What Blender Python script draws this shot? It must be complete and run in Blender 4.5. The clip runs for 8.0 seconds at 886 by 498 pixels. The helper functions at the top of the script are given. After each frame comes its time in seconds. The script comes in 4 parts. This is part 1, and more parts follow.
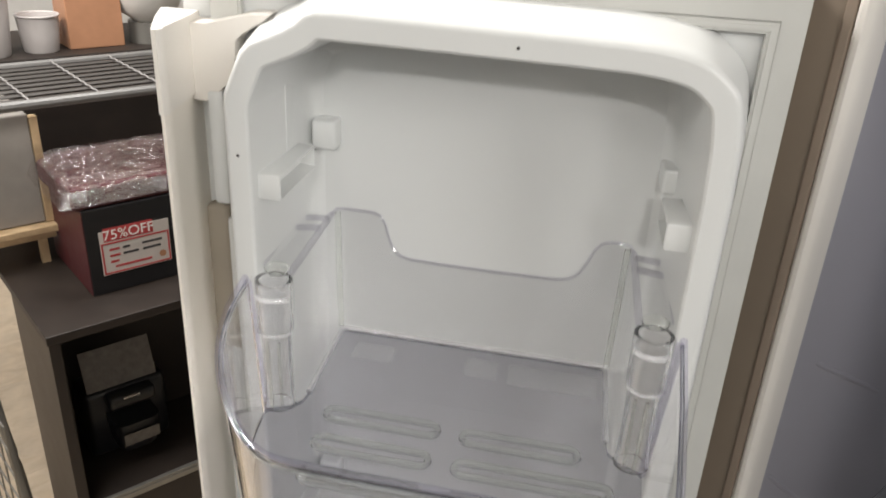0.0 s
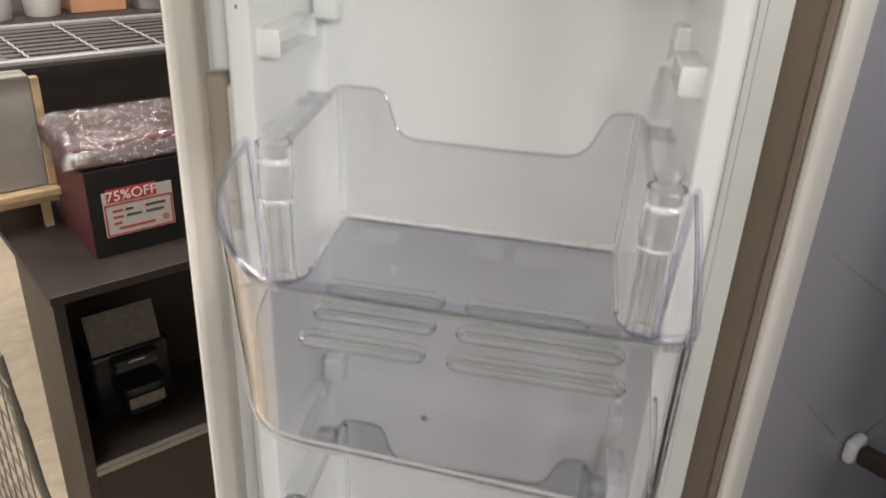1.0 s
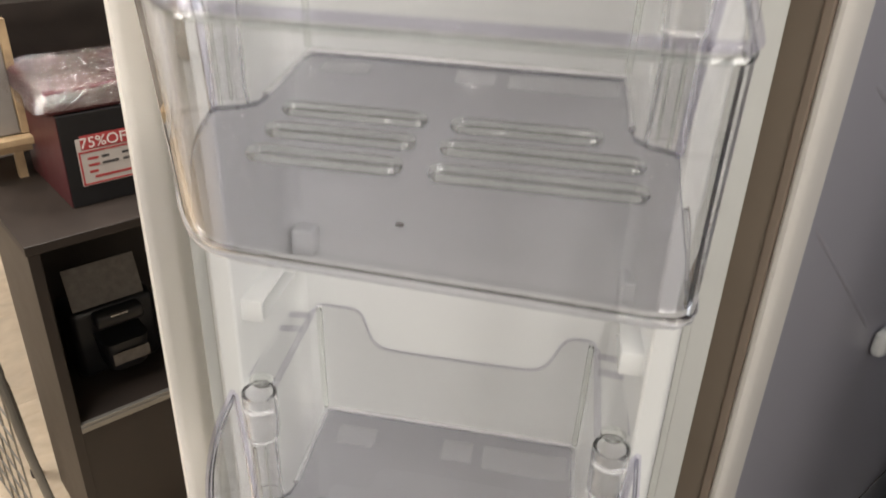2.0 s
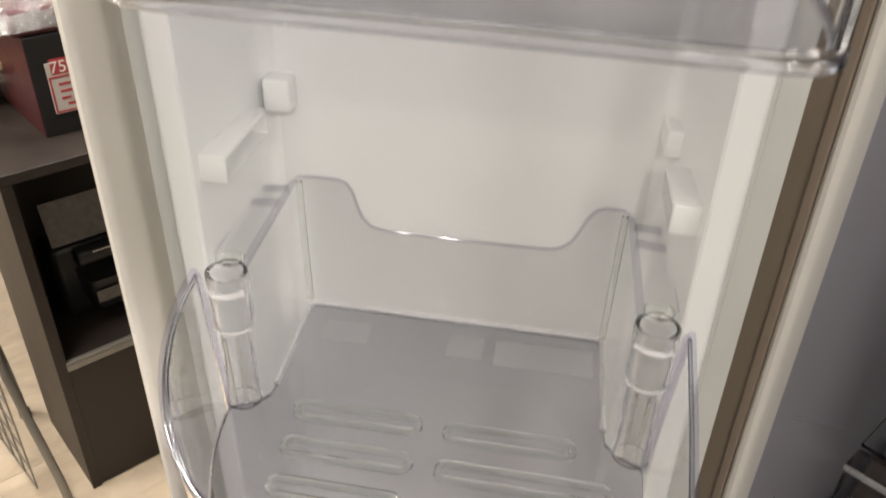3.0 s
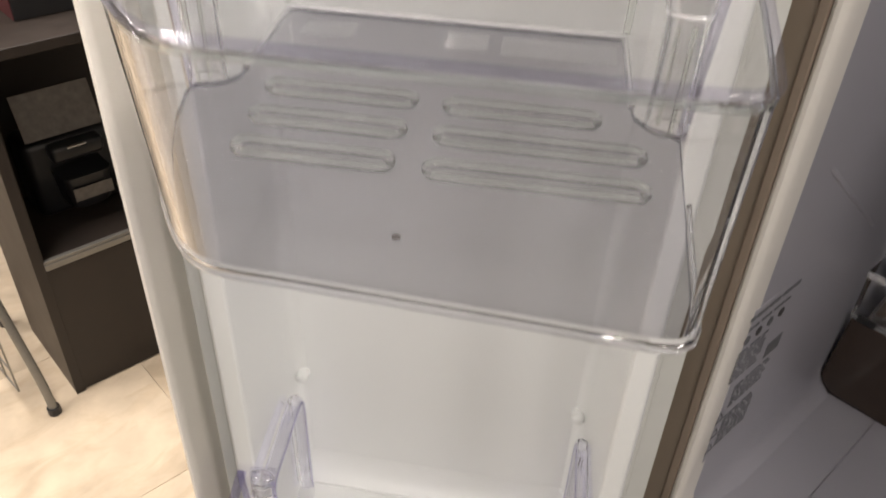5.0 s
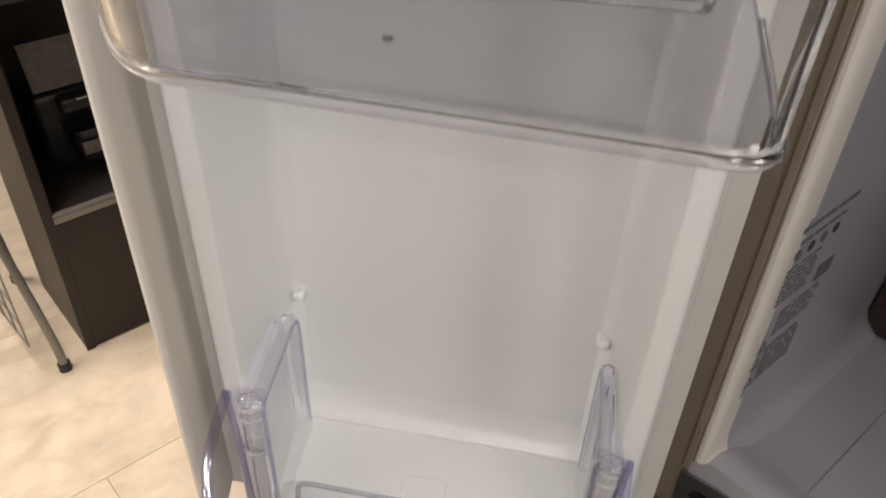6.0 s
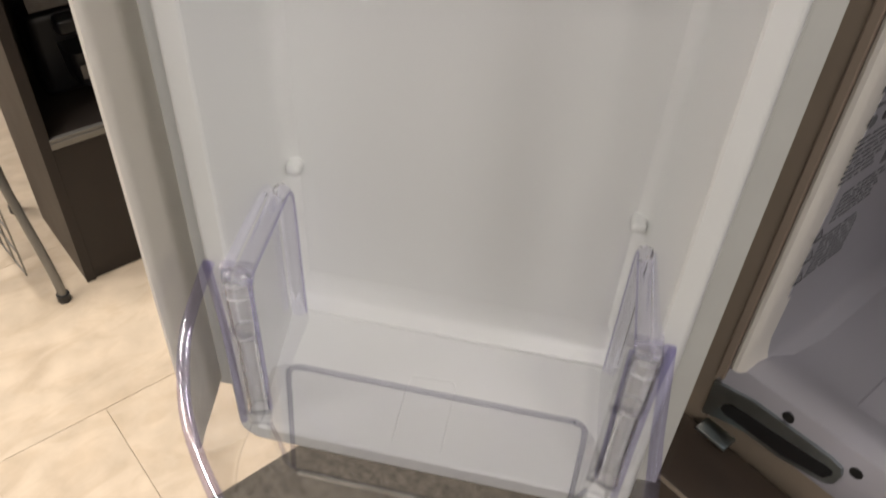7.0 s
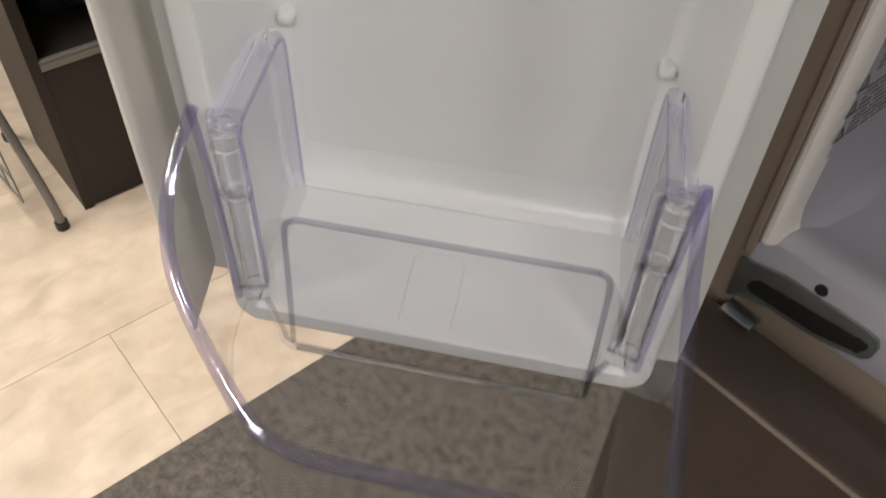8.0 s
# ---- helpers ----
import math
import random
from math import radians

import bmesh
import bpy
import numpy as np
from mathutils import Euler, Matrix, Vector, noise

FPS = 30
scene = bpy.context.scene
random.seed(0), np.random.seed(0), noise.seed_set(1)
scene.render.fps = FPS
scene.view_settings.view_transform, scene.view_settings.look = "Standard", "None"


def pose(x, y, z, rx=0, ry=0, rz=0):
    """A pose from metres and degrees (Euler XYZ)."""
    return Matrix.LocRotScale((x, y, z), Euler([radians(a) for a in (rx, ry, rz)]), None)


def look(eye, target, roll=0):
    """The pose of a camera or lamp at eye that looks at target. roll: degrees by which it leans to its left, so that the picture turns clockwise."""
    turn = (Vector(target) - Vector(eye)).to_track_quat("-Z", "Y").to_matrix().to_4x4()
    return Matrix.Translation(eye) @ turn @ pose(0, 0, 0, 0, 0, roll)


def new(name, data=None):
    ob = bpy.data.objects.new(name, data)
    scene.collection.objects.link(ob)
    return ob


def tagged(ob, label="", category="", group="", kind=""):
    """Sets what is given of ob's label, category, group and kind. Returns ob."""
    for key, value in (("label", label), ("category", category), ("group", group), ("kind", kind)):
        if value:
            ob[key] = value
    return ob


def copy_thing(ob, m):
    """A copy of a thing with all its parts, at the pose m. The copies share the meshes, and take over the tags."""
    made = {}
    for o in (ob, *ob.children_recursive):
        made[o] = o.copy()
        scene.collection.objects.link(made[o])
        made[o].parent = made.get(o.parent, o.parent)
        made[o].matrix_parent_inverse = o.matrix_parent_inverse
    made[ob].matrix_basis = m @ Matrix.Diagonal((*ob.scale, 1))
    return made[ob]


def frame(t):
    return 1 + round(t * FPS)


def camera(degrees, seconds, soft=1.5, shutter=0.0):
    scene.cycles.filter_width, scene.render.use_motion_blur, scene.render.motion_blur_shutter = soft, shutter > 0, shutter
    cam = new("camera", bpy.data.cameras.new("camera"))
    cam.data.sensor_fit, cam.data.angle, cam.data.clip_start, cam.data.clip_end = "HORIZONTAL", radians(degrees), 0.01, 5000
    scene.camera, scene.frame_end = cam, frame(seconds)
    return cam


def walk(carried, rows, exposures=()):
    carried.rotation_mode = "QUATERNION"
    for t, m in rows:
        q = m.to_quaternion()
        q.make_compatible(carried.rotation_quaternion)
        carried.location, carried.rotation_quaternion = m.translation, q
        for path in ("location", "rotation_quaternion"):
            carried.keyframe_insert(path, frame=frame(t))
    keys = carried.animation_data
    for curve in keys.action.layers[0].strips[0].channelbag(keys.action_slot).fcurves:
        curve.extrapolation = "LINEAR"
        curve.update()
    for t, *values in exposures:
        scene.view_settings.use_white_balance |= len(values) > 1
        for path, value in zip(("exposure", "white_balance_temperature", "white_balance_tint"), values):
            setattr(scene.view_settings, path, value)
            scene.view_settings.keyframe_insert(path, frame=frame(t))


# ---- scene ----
cam = camera(58.5, 8.0, soft=1.8, shutter=0.5)
# seconds, eye x y z, yaw, pitch, roll
ROWS = [
    (0.0, 0.0403, -0.3756, 1.8969, 8.99, -25.18, 2.93),
    (0.5, 0.0424, -0.3830, 1.8752, 8.95, -25.79, 2.95),
    (1.0, 0.0447, -0.3890, 1.8425, 9.27, -26.34, 2.71),
    (1.5, 0.0520, -0.3793, 1.7990, 9.03, -27.15, 2.27),
    (2.8, 0.0355, -0.3262, 1.7037, 7.70, -31.67, 1.79),
    (3.0, 0.0357, -0.3195, 1.6902, 7.64, -32.56, 1.63),
    (3.5, 0.0335, -0.3166, 1.6635, 7.36, -34.54, 2.07),
    (4.0, 0.0350, -0.3232, 1.6342, 6.84, -35.54, 2.69),
    (4.5, 0.0342, -0.3319, 1.6023, 6.28, -36.09, 2.69),
    (5.0, 0.0365, -0.3370, 1.5688, 6.36, -36.56, 2.42),
    (5.2, 0.0380, -0.3340, 1.5549, 6.50, -37.03, 2.34),
    (6.4, 0.0395, -0.3125, 1.4838, 8.42, -39.37, 2.38),
    (7.0, 0.0356, -0.3055, 1.4423, 8.18, -41.79, 3.25),
    (7.5, 0.0365, -0.3060, 1.4180, 8.25, -44.42, 3.15),
    (8.0, 0.0349, -0.3079, 1.3937, 8.09, -46.27, 2.70),
]
walk(cam, [(t, pose(x, y, z, 90 + pitch, 0, yaw) @ pose(0, 0, 0, 0, 0, roll)) for t, x, y, z, yaw, pitch, roll in ROWS],
     [(0.0, -0.64, 6300, 10), (1.5, -0.38, 6400, 11), (3.0, -0.32, 6680, 11), (4.5, -0.10, 6560, 14), (5.2, -0.29, 6620, 13), (6.5, -0.49, 6590, 13), (8.0, -0.54, 6360, 13)])

# ---- light ----
world = bpy.data.worlds.new("shop_air")
world.use_nodes = True
scene.world = world
world.node_tree.nodes["Background"].inputs[0].default_value = (1.0, 0.93, 0.84, 1)
world.node_tree.nodes["Background"].inputs[1].default_value = 0.12
SHOP = Matrix.Translation((0.160, 0.021, 0)) @ Matrix.Rotation(radians(-40.0), 4, "Z")  # the refrigerator's front left corner


def area_lamp(name, at, target, size, size_y, watts, colour=(1.0, 0.955, 0.89)):
    data = bpy.data.lights.new(name, "AREA")
    data.shape, data.size, data.size_y, data.energy, data.color = "RECTANGLE", size, size_y, watts, colour
    ob = new(name, data)
    ob.matrix_world = look(at, target)
    return ob


ROOM = 3.02  # height of the shop
# unseen lamps added to light the open door: place, size, watts
for at, size, watts in (((0.60, -1.22, 2.24), 0.25, 4.6), ((0.16, -1.60, 2.42), 0.035, 7.0), ((-0.35, -1.85, 2.50), 0.035, 3), ((1.85, -1.45, 2.60), 0.60, 25), ((-2.6, -1.25, 2.75), 0.30, 18)):
    area_lamp("door_light", at, (0.0, 0.0, 1.55), size, size, watts)
# small unseen lamps along the ceiling, added for glints on the plastic
for x, y in ((-1.3, -1.0), (-0.6, -1.7), (0.7, -2.4), (1.3, -0.9), (0.3, -1.9)):
    area_lamp("glint_lamp", (x, y, 2.94), (0.0, 0.0, 1.4), 0.03, 0.03, 1.2)
# ceiling lamps shining down, in the refrigerator's axes: place, size, watts
for at, size, watts in (((-2.15, -1.25), 0.5, 60), ((-1.95, -0.85), 0.3, 34), ((-1.15, -0.5), 0.4, 66), ((-1.75, 0.45), 0.4, 38)):
    spot = SHOP @ Vector((at[0], at[1], 2.98))
    area_lamp("ceiling_lamp", spot, spot - Vector((0, 0, 1)), size, size, watts)
# the refrigerator's own lamp, under its inner ceiling
spot = SHOP @ Vector((0.20, 0.16, 1.905))
area_lamp("refrigerator_lamp", spot, SHOP @ Vector((0.10, 0.02, 1.40)), 0.22, 0.05, 0.15, (0.84, 0.90, 1.0))


# ---- materials ----
def mat(name, colour, rough=0.5, metal=0.0, spread=0.06, scale=30.0, bump=0.0, bump_scale=300.0, per_piece=0.0, coat=0.0, sheen=0.0):
    m = bpy.data.materials.new(name)
    m.use_nodes = True
    n, l = m.node_tree.nodes, m.node_tree.links
    b = n["Principled BSDF"]
    b.inputs["Roughness"].default_value, b.inputs["Metallic"].default_value = rough, metal
    b.inputs["Coat Weight"].default_value = coat
    co = n.new("ShaderNodeTexCoord")
    tex = n.new("ShaderNodeTexNoise")
    tex.inputs["Scale"].default_value, tex.inputs["Detail"].default_value = scale, 6
    l.new(co.outputs["Object"], tex.inputs["Vector"])
    ramp = n.new("ShaderNodeValToRGB")
    ramp.color_ramp.elements[0].position, ramp.color_ramp.elements[1].position = 0.3, 0.7
    ramp.color_ramp.elements[0].color = (*[c * (1 - spread) for c in colour], 1)
    ramp.color_ramp.elements[1].color = (*[min(1, c * (1 + spread)) for c in colour], 1)
    l.new(tex.outputs["Fac"], ramp.inputs["Fac"])
    out = ramp.outputs["Color"]
    if per_piece:
        info, hsv, mp = n.new("ShaderNodeObjectInfo"), n.new("ShaderNodeHueSaturation"), n.new("ShaderNodeMapRange")
        mp.inputs["To Min"].default_value, mp.inputs["To Max"].default_value = 1 - per_piece, 1 + per_piece
        l.new(info.outputs["Random"], mp.inputs["Value"])
        l.new(mp.outputs["Result"], hsv.inputs["Value"])
        l.new(out, hsv.inputs["Color"])
        out = hsv.outputs["Color"]
    l.new(out, b.inputs["Base Color"])
    rr = n.new("ShaderNodeMapRange")
    rr.inputs["To Min"].default_value, rr.inputs["To Max"].default_value = max(0.02, rough * 0.85), min(1, rough * 1.15)
    l.new(tex.outputs["Fac"], rr.inputs["Value"])
    l.new(rr.outputs["Result"], b.inputs["Roughness"])
    if bump:
        fine, bp = n.new("ShaderNodeTexNoise"), n.new("ShaderNodeBump")
        fine.inputs["Scale"].default_value, fine.inputs["Detail"].default_value = bump_scale, 4
        bp.inputs["Strength"].default_value, bp.inputs["Distance"].default_value = bump, 0.002
        l.new(co.outputs["Object"], fine.inputs["Vector"])
        l.new(fine.outputs["Fac"], bp.inputs["Height"])
        l.new(bp.outputs["Normal"], b.inputs["Normal"])
    return m


def clear(name, colour, rough=0.02, ior=1.49, coat=1.0):
    m = mat(name, colour, rough, spread=0.01, coat=coat)
    b = m.node_tree.nodes["Principled BSDF"]
    b.inputs["Transmission Weight"].default_value, b.inputs["IOR"].default_value = 1.0, ior
    return m


LINER = mat("white_liner_plastic", (0.78, 0.79, 0.78), 0.28, spread=0.03, scale=4, bump=0.012, bump_scale=900)
CREAM = mat("cream_plastic", (0.88, 0.83, 0.75), 0.38, spread=0.02, scale=8)
SHADETAUPE = mat("recess_shade_taupe", (0.40, 0.35, 0.28), 0.6, spread=0.04)
PALECREAM = mat("pale_cream_plastic", (0.87, 0.83, 0.77), 0.35, spread=0.02, scale=8)
GASKET = mat("grey_white_rubber", (0.60, 0.60, 0.57), 0.6, spread=0.03, scale=40, bump=0.05)
# white plastic, with the compartment's shade put into its grey-violet colour
INNER = mat("shaded_white_cabinet_plastic", (0.425, 0.415, 0.458), 0.3, spread=0.03, scale=4, bump=0.012, bump_scale=900)
DRAWER = mat("dark_brown_glossy_front", (0.068, 0.051, 0.041), 0.22, spread=0.05)
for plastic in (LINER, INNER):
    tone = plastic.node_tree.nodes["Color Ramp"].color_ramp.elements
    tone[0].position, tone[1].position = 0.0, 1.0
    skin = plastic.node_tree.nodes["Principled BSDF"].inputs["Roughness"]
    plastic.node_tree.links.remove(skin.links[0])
BROWN = mat("brown_painted_steel", (0.285, 0.232, 0.180), 0.38, spread=0.05, scale=20, bump=0.02)
GOLD = mat("champagne_trim", (0.37, 0.298, 0.235), 0.36, metal=0.25, spread=0.04)
STEEL = mat("zinc_plated_steel", (0.42, 0.47, 0.48), 0.3, metal=1.0, spread=0.1, scale=60)
BLACK = mat("black_plastic", (0.012, 0.012, 0.013), 0.35, spread=0.1)
CLEAR = clear("clear_plastic", (0.985, 0.985, 0.99), 0.012, 1.12)


def sheet_plastic(name, tint, gloss, shine_min=0.045):
    """A thin moulded sheet: tinted see-through, with a glossy skin."""
    m = mat(name, tint, gloss, spread=0.01)
    n, l = m.node_tree.nodes, m.node_tree.links
    see, shine, edge, mix = n.new("ShaderNodeBsdfTransparent"), n.new("ShaderNodeBsdfGlossy"), n.new("ShaderNodeLayerWeight"), n.new("ShaderNodeMixShader")
    power, grow = n.new("ShaderNodeMath"), n.new("ShaderNodeMath")
    power.operation, grow.operation = "POWER", "MULTIPLY_ADD"
    power.inputs[1].default_value, grow.inputs[1].default_value, grow.inputs[2].default_value = 4.5, 0.20, shine_min
    edge.inputs["Blend"].default_value = 0.5
    see.inputs["Color"].default_value = (*tint, 1)
    shine.inputs["Roughness"].default_value = gloss
    l.new(edge.outputs["Facing"], power.inputs[0])
    l.new(power.outputs[0], grow.inputs[0])
    l.new(grow.outputs[0], mix.inputs["Fac"])
    l.new(see.outputs["BSDF"], mix.inputs[1])
    l.new(shine.outputs["BSDF"], mix.inputs[2])
    l.new(mix.outputs["Shader"], n["Material Output"].inputs["Surface"])
    return m


BASE = sheet_plastic("greyish_clear_base_plastic", (0.65, 0.65, 0.688), 0.03, 0.08)
BASETHIN = sheet_plastic("clear_base_plastic", (0.96, 0.96, 0.97), 0.03)
RIB = clear("clear_rib_plastic", (0.93, 0.95, 0.92), 0.03, 1.25)
RIB.node_tree.nodes["Principled BSDF"].inputs["Transmission Weight"].default_value = 0.975
EDGE = sheet_plastic("violet_tinged_plastic_edge", (0.915, 0.908, 0.965), 0.025, 0.08)
DEEPEDGE = sheet_plastic("violet_thick_plastic_edge", (0.82, 0.805, 0.93), 0.025, 0.08)
VGLASS = clear("violet_clear_bar_plastic", (0.90, 0.895, 0.968), 0.015, 1.09)
LINE = sheet_plastic("grey_clear_plastic_edge", (0.88, 0.88, 0.895), 0.04)
POST = sheet_plastic("clear_wall_plastic", (0.982, 0.982, 0.985), 0.03)
FRONT = sheet_plastic("clear_front_plastic", (0.985, 0.985, 0.988), 0.02, 0.05)
CUP = clear("clear_cup_plastic", (0.985, 0.985, 0.992), 0.015, 1.24)
LOWWALL = sheet_plastic("clear_bottle_bin_plastic", (0.965, 0.965, 0.972), 0.03)
FOOT = clear("milky_clear_foot_plastic", (0.90, 0.90, 0.93), 0.05, 1.38)
THICK = clear("thick_clear_post_plastic", (0.985, 0.985, 0.99), 0.025, 1.35)
THICK.node_tree.nodes["Principled BSDF"].inputs["Transmission Weight"].default_value = 0.75
VIOLET = sheet_plastic("violet_grey_plastic_edge", (0.945, 0.94, 0.968), 0.025, 0.09)
WHITISH = sheet_plastic("faintly_whitish_plastic", (0.985, 0.985, 0.985), 0.5, 0.10)
WHITISH.node_tree.links.new(WHITISH.node_tree.nodes["Principled BSDF"].outputs["BSDF"], WHITISH.node_tree.nodes["Mix Shader"].inputs[2])
DIMLINE = sheet_plastic("dim_violet_plastic_edge", (0.82, 0.82, 0.86), 0.04)
GLASS = clear("shelf_glass", (0.92, 0.96, 0.95), 0.01, 1.5)
SMOKE = mat("dark_brown_smoked_plastic", (0.045, 0.030, 0.022), 0.18, spread=0.1)
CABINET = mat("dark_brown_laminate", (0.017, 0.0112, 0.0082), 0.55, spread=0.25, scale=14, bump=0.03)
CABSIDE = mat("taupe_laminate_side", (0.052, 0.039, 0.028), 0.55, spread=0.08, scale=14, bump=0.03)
TILE = mat("beige_vinyl_tile", (0.53, 0.435, 0.325), 0.30, spread=0.12, scale=11, bump=0.05, bump_scale=80, per_piece=0.06)
tn, tl = TILE.node_tree.nodes, TILE.node_tree.links
stretch, vein, blend = tn.new("ShaderNodeMapping"), tn.new("ShaderNodeTexNoise"), tn.new("ShaderNodeMixRGB")
stretch.inputs["Scale"].default_value = (6.0, 3.0, 1.0)
vein.inputs["Scale"].default_value, vein.inputs["Detail"].default_value, vein.inputs["Distortion"].default_value = 2.4, 9, 1.2
tl.new(tn["Texture Coordinate"].outputs["Object"], stretch.inputs["Vector"])
tl.new(stretch.outputs["Vector"], vein.inputs["Vector"])
shift = tn.new("ShaderNodeMath")
shift.operation, shift.inputs[1].default_value = "MULTIPLY", 40.0
tl.new(tn["Object Info"].outputs["Random"], shift.inputs[0])
tl.new(shift.outputs[0], stretch.inputs["Location"])
vr = tn.new("ShaderNodeValToRGB")
vr.color_ramp.elements[0].position, vr.color_ramp.elements[1].position = 0.38, 0.56
vr.color_ramp.elements[0].color, vr.color_ramp.elements[1].color = (0.72, 0.66, 0.58, 1), (1, 1, 1, 1)
tl.new(vein.outputs["Fac"], vr.inputs["Fac"])
blend.blend_type, blend.inputs["Fac"].default_value = "MULTIPLY", 0.36
tl.new(tn["Hue/Saturation/Value"].outputs["Color"], blend.inputs["Color1"])
tl.new(vr.outputs["Color"], blend.inputs["Color2"])
tl.new(blend.outputs["Color"], tn["Principled BSDF"].inputs["Base Color"])
JOINT = mat("dark_tile_joint", (0.22, 0.17, 0.125), 0.8)
CARPET = mat("grey_carpet", (0.092, 0.080, 0.064), 0.95, spread=0.6, scale=48, bump=0.8, bump_scale=420)
CARPET.node_tree.nodes["Noise Texture"].inputs["Detail"].default_value = 12
CARPET.node_tree.nodes["Noise Texture"].inputs["Roughness"].default_value = 0.72
WALL = mat("white_wall_paint", (0.74, 0.73, 0.71), 0.8, spread=0.03, bump=0.05)
CEIL = mat("white_ceiling_paint", (0.74, 0.74, 0.72), 0.85, spread=0.03)
GREYTUBE = mat("grey_painted_tube", (0.22, 0.21, 0.19), 0.35, metal=0.5, spread=0.06)
CHROME = mat("chrome_wire", (0.6, 0.6, 0.6), 0.2, metal=1.0)
DARKWIRE = mat("taupe_coated_slat", (0.040, 0.035, 0.031), 0.6)
RAIL = mat("satin_grey_rail", (0.13, 0.125, 0.12), 0.42)
LINK = mat("pale_cross_wire", (0.26, 0.25, 0.245), 0.4)
CARDWHITE = mat("sale_card_paper", (0.52, 0.47, 0.43), 0.6, spread=0.04)
PAPER = mat("white_card", (0.8, 0.77, 0.72), 0.6, spread=0.02)
RED = mat("red_print", (0.42, 0.05, 0.05), 0.6)
MAROON = mat("maroon_card", (0.065, 0.012, 0.014), 0.45, spread=0.15)
GREYINK = mat("grey_print", (0.15, 0.15, 0.16), 0.6)
INK = mat("dark_print", (0.06, 0.055, 0.055), 0.6)
BOXGREY = mat("grey_white_carton", (0.30, 0.275, 0.25), 0.7, spread=0.05)
# card colour lowered to carry the shade inside the sideboard
DIMCARD = mat("shade_dimmed_card", (0.12, 0.105, 0.09), 0.5, spread=0.2, scale=60)
WOOD = mat("pale_wood", (0.50, 0.36, 0.21), 0.5, spread=0.2, scale=25)
ORANGE = mat("orange_card", (0.40, 0.20, 0.11), 0.5)
FILM = sheet_plastic("crinkled_film", (0.95, 0.92, 0.92), 0.11)
FILM.node_tree.nodes["Math.001"].inputs[2].default_value = 0.24
fn, fl = FILM.node_tree.nodes, FILM.node_tree.links
squash, crease, dent = fn.new("ShaderNodeMapping"), fn.new("ShaderNodeTexNoise"), fn.new("ShaderNodeBump")
squash.inputs["Scale"].default_value = (60.0, 34.0, 60.0)
crease.inputs["Scale"].default_value, crease.inputs["Detail"].default_value, crease.inputs["Distortion"].default_value = 1.0, 5, 1.6
dent.inputs["Strength"].default_value, dent.inputs["Distance"].default_value = 1.0, 0.007
fl.new(fn["Texture Coordinate"].outputs["Object"], squash.inputs["Vector"])
fl.new(squash.outputs["Vector"], crease.inputs["Vector"])
fl.new(crease.outputs["Fac"], dent.inputs["Height"])
fl.new(dent.outputs["Normal"], fn["Glossy BSDF"].inputs["Normal"])


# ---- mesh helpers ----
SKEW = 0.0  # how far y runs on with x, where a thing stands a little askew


def part(name, bm, material, parent=None, label="", smooth=False):
    mesh = bpy.data.meshes.new(name)
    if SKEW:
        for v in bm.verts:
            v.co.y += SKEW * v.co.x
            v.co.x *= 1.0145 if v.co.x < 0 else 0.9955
    bmesh.ops.recalc_face_normals(bm, faces=bm.faces)
    bm.to_mesh(mesh)
    bm.free()
    mesh.materials.append(material)
    if smooth:
        mesh.polygons.foreach_set("use_smooth", [True] * len(mesh.polygons))
        mesh.set_sharp_from_angle(angle=radians(35))
    ob = new(name, mesh)
    if parent is not None:
        ob.parent = parent
    return tagged(ob, label)


def thing(name, m, label, category, group="", kind=""):
    ob = new(name)
    ob.empty_display_size = 0.05
    ob.matrix_world = m
    return tagged(ob, label, category, group, kind)


def box(x0, x1, y0, y1, z0, z1, bevel=0.0, segments=2, bm=None):
    bm = bm or bmesh.new()
    made = bmesh.ops.create_cube(bm, size=1)["verts"]
    bmesh.ops.scale(bm, vec=(x1 - x0, y1 - y0, z1 - z0), verts=made)
    bmesh.ops.translate(bm, vec=((x0 + x1) / 2, (y0 + y1) / 2, (z0 + z1) / 2), verts=made)
    if bevel:
        edges = {e for v in made for e in v.link_edges}
        bmesh.ops.bevel(bm, geom=list(edges), offset=bevel, segments=segments, affect="EDGES", profile=0.5)
    return bm


def rings(loops, closed=True, caps=(True, True), bm=None):
    """A skin over rows of points, row to row."""
    bm = bm or bmesh.new()
    rows = [[bm.verts.new(p) for p in loop] for loop in loops]
    n = len(loops[0])
    for a, b in zip(rows, rows[1:]):
        for i in range(n if closed else n - 1):
            j = (i + 1) % n
            bm.faces.new((a[i], a[j], b[j], b[i]))
    if caps[0]:
        bm.faces.new(rows[0][::-1])
    if caps[1]:
        bm.faces.new(rows[-1])
    return bm


def tube(points, radius, sides=8, closed=False, flat=1.0, bm=None):
    """A round bar along points; flat squeezes it in height."""
    pts = [Vector(p) for p in points]
    loops, up = [], Vector((0, 0, 1))
    for i, p in enumerate(pts):
        a = pts[i - 1] if (i or closed) else pts[0]
        b = pts[(i + 1) % len(pts)] if (i < len(pts) - 1 or closed) else pts[-1]
        d = (b - a).normalized()
        side = d.cross(up if abs(d.z) < 0.95 else Vector((0, 1, 0))).normalized()
        above = side.cross(d)
        loops.append([p + side * radius * math.cos(t) + above * radius * flat * math.sin(t) for t in [2 * math.pi * k / sides for k in range(sides)]])
    if closed:
        loops.append(loops[0])
        bm = rings(loops, caps=(False, False), bm=bm)
        bmesh.ops.remove_doubles(bm, verts=bm.verts, dist=1e-6)
        return bm
    return rings(loops, bm=bm)


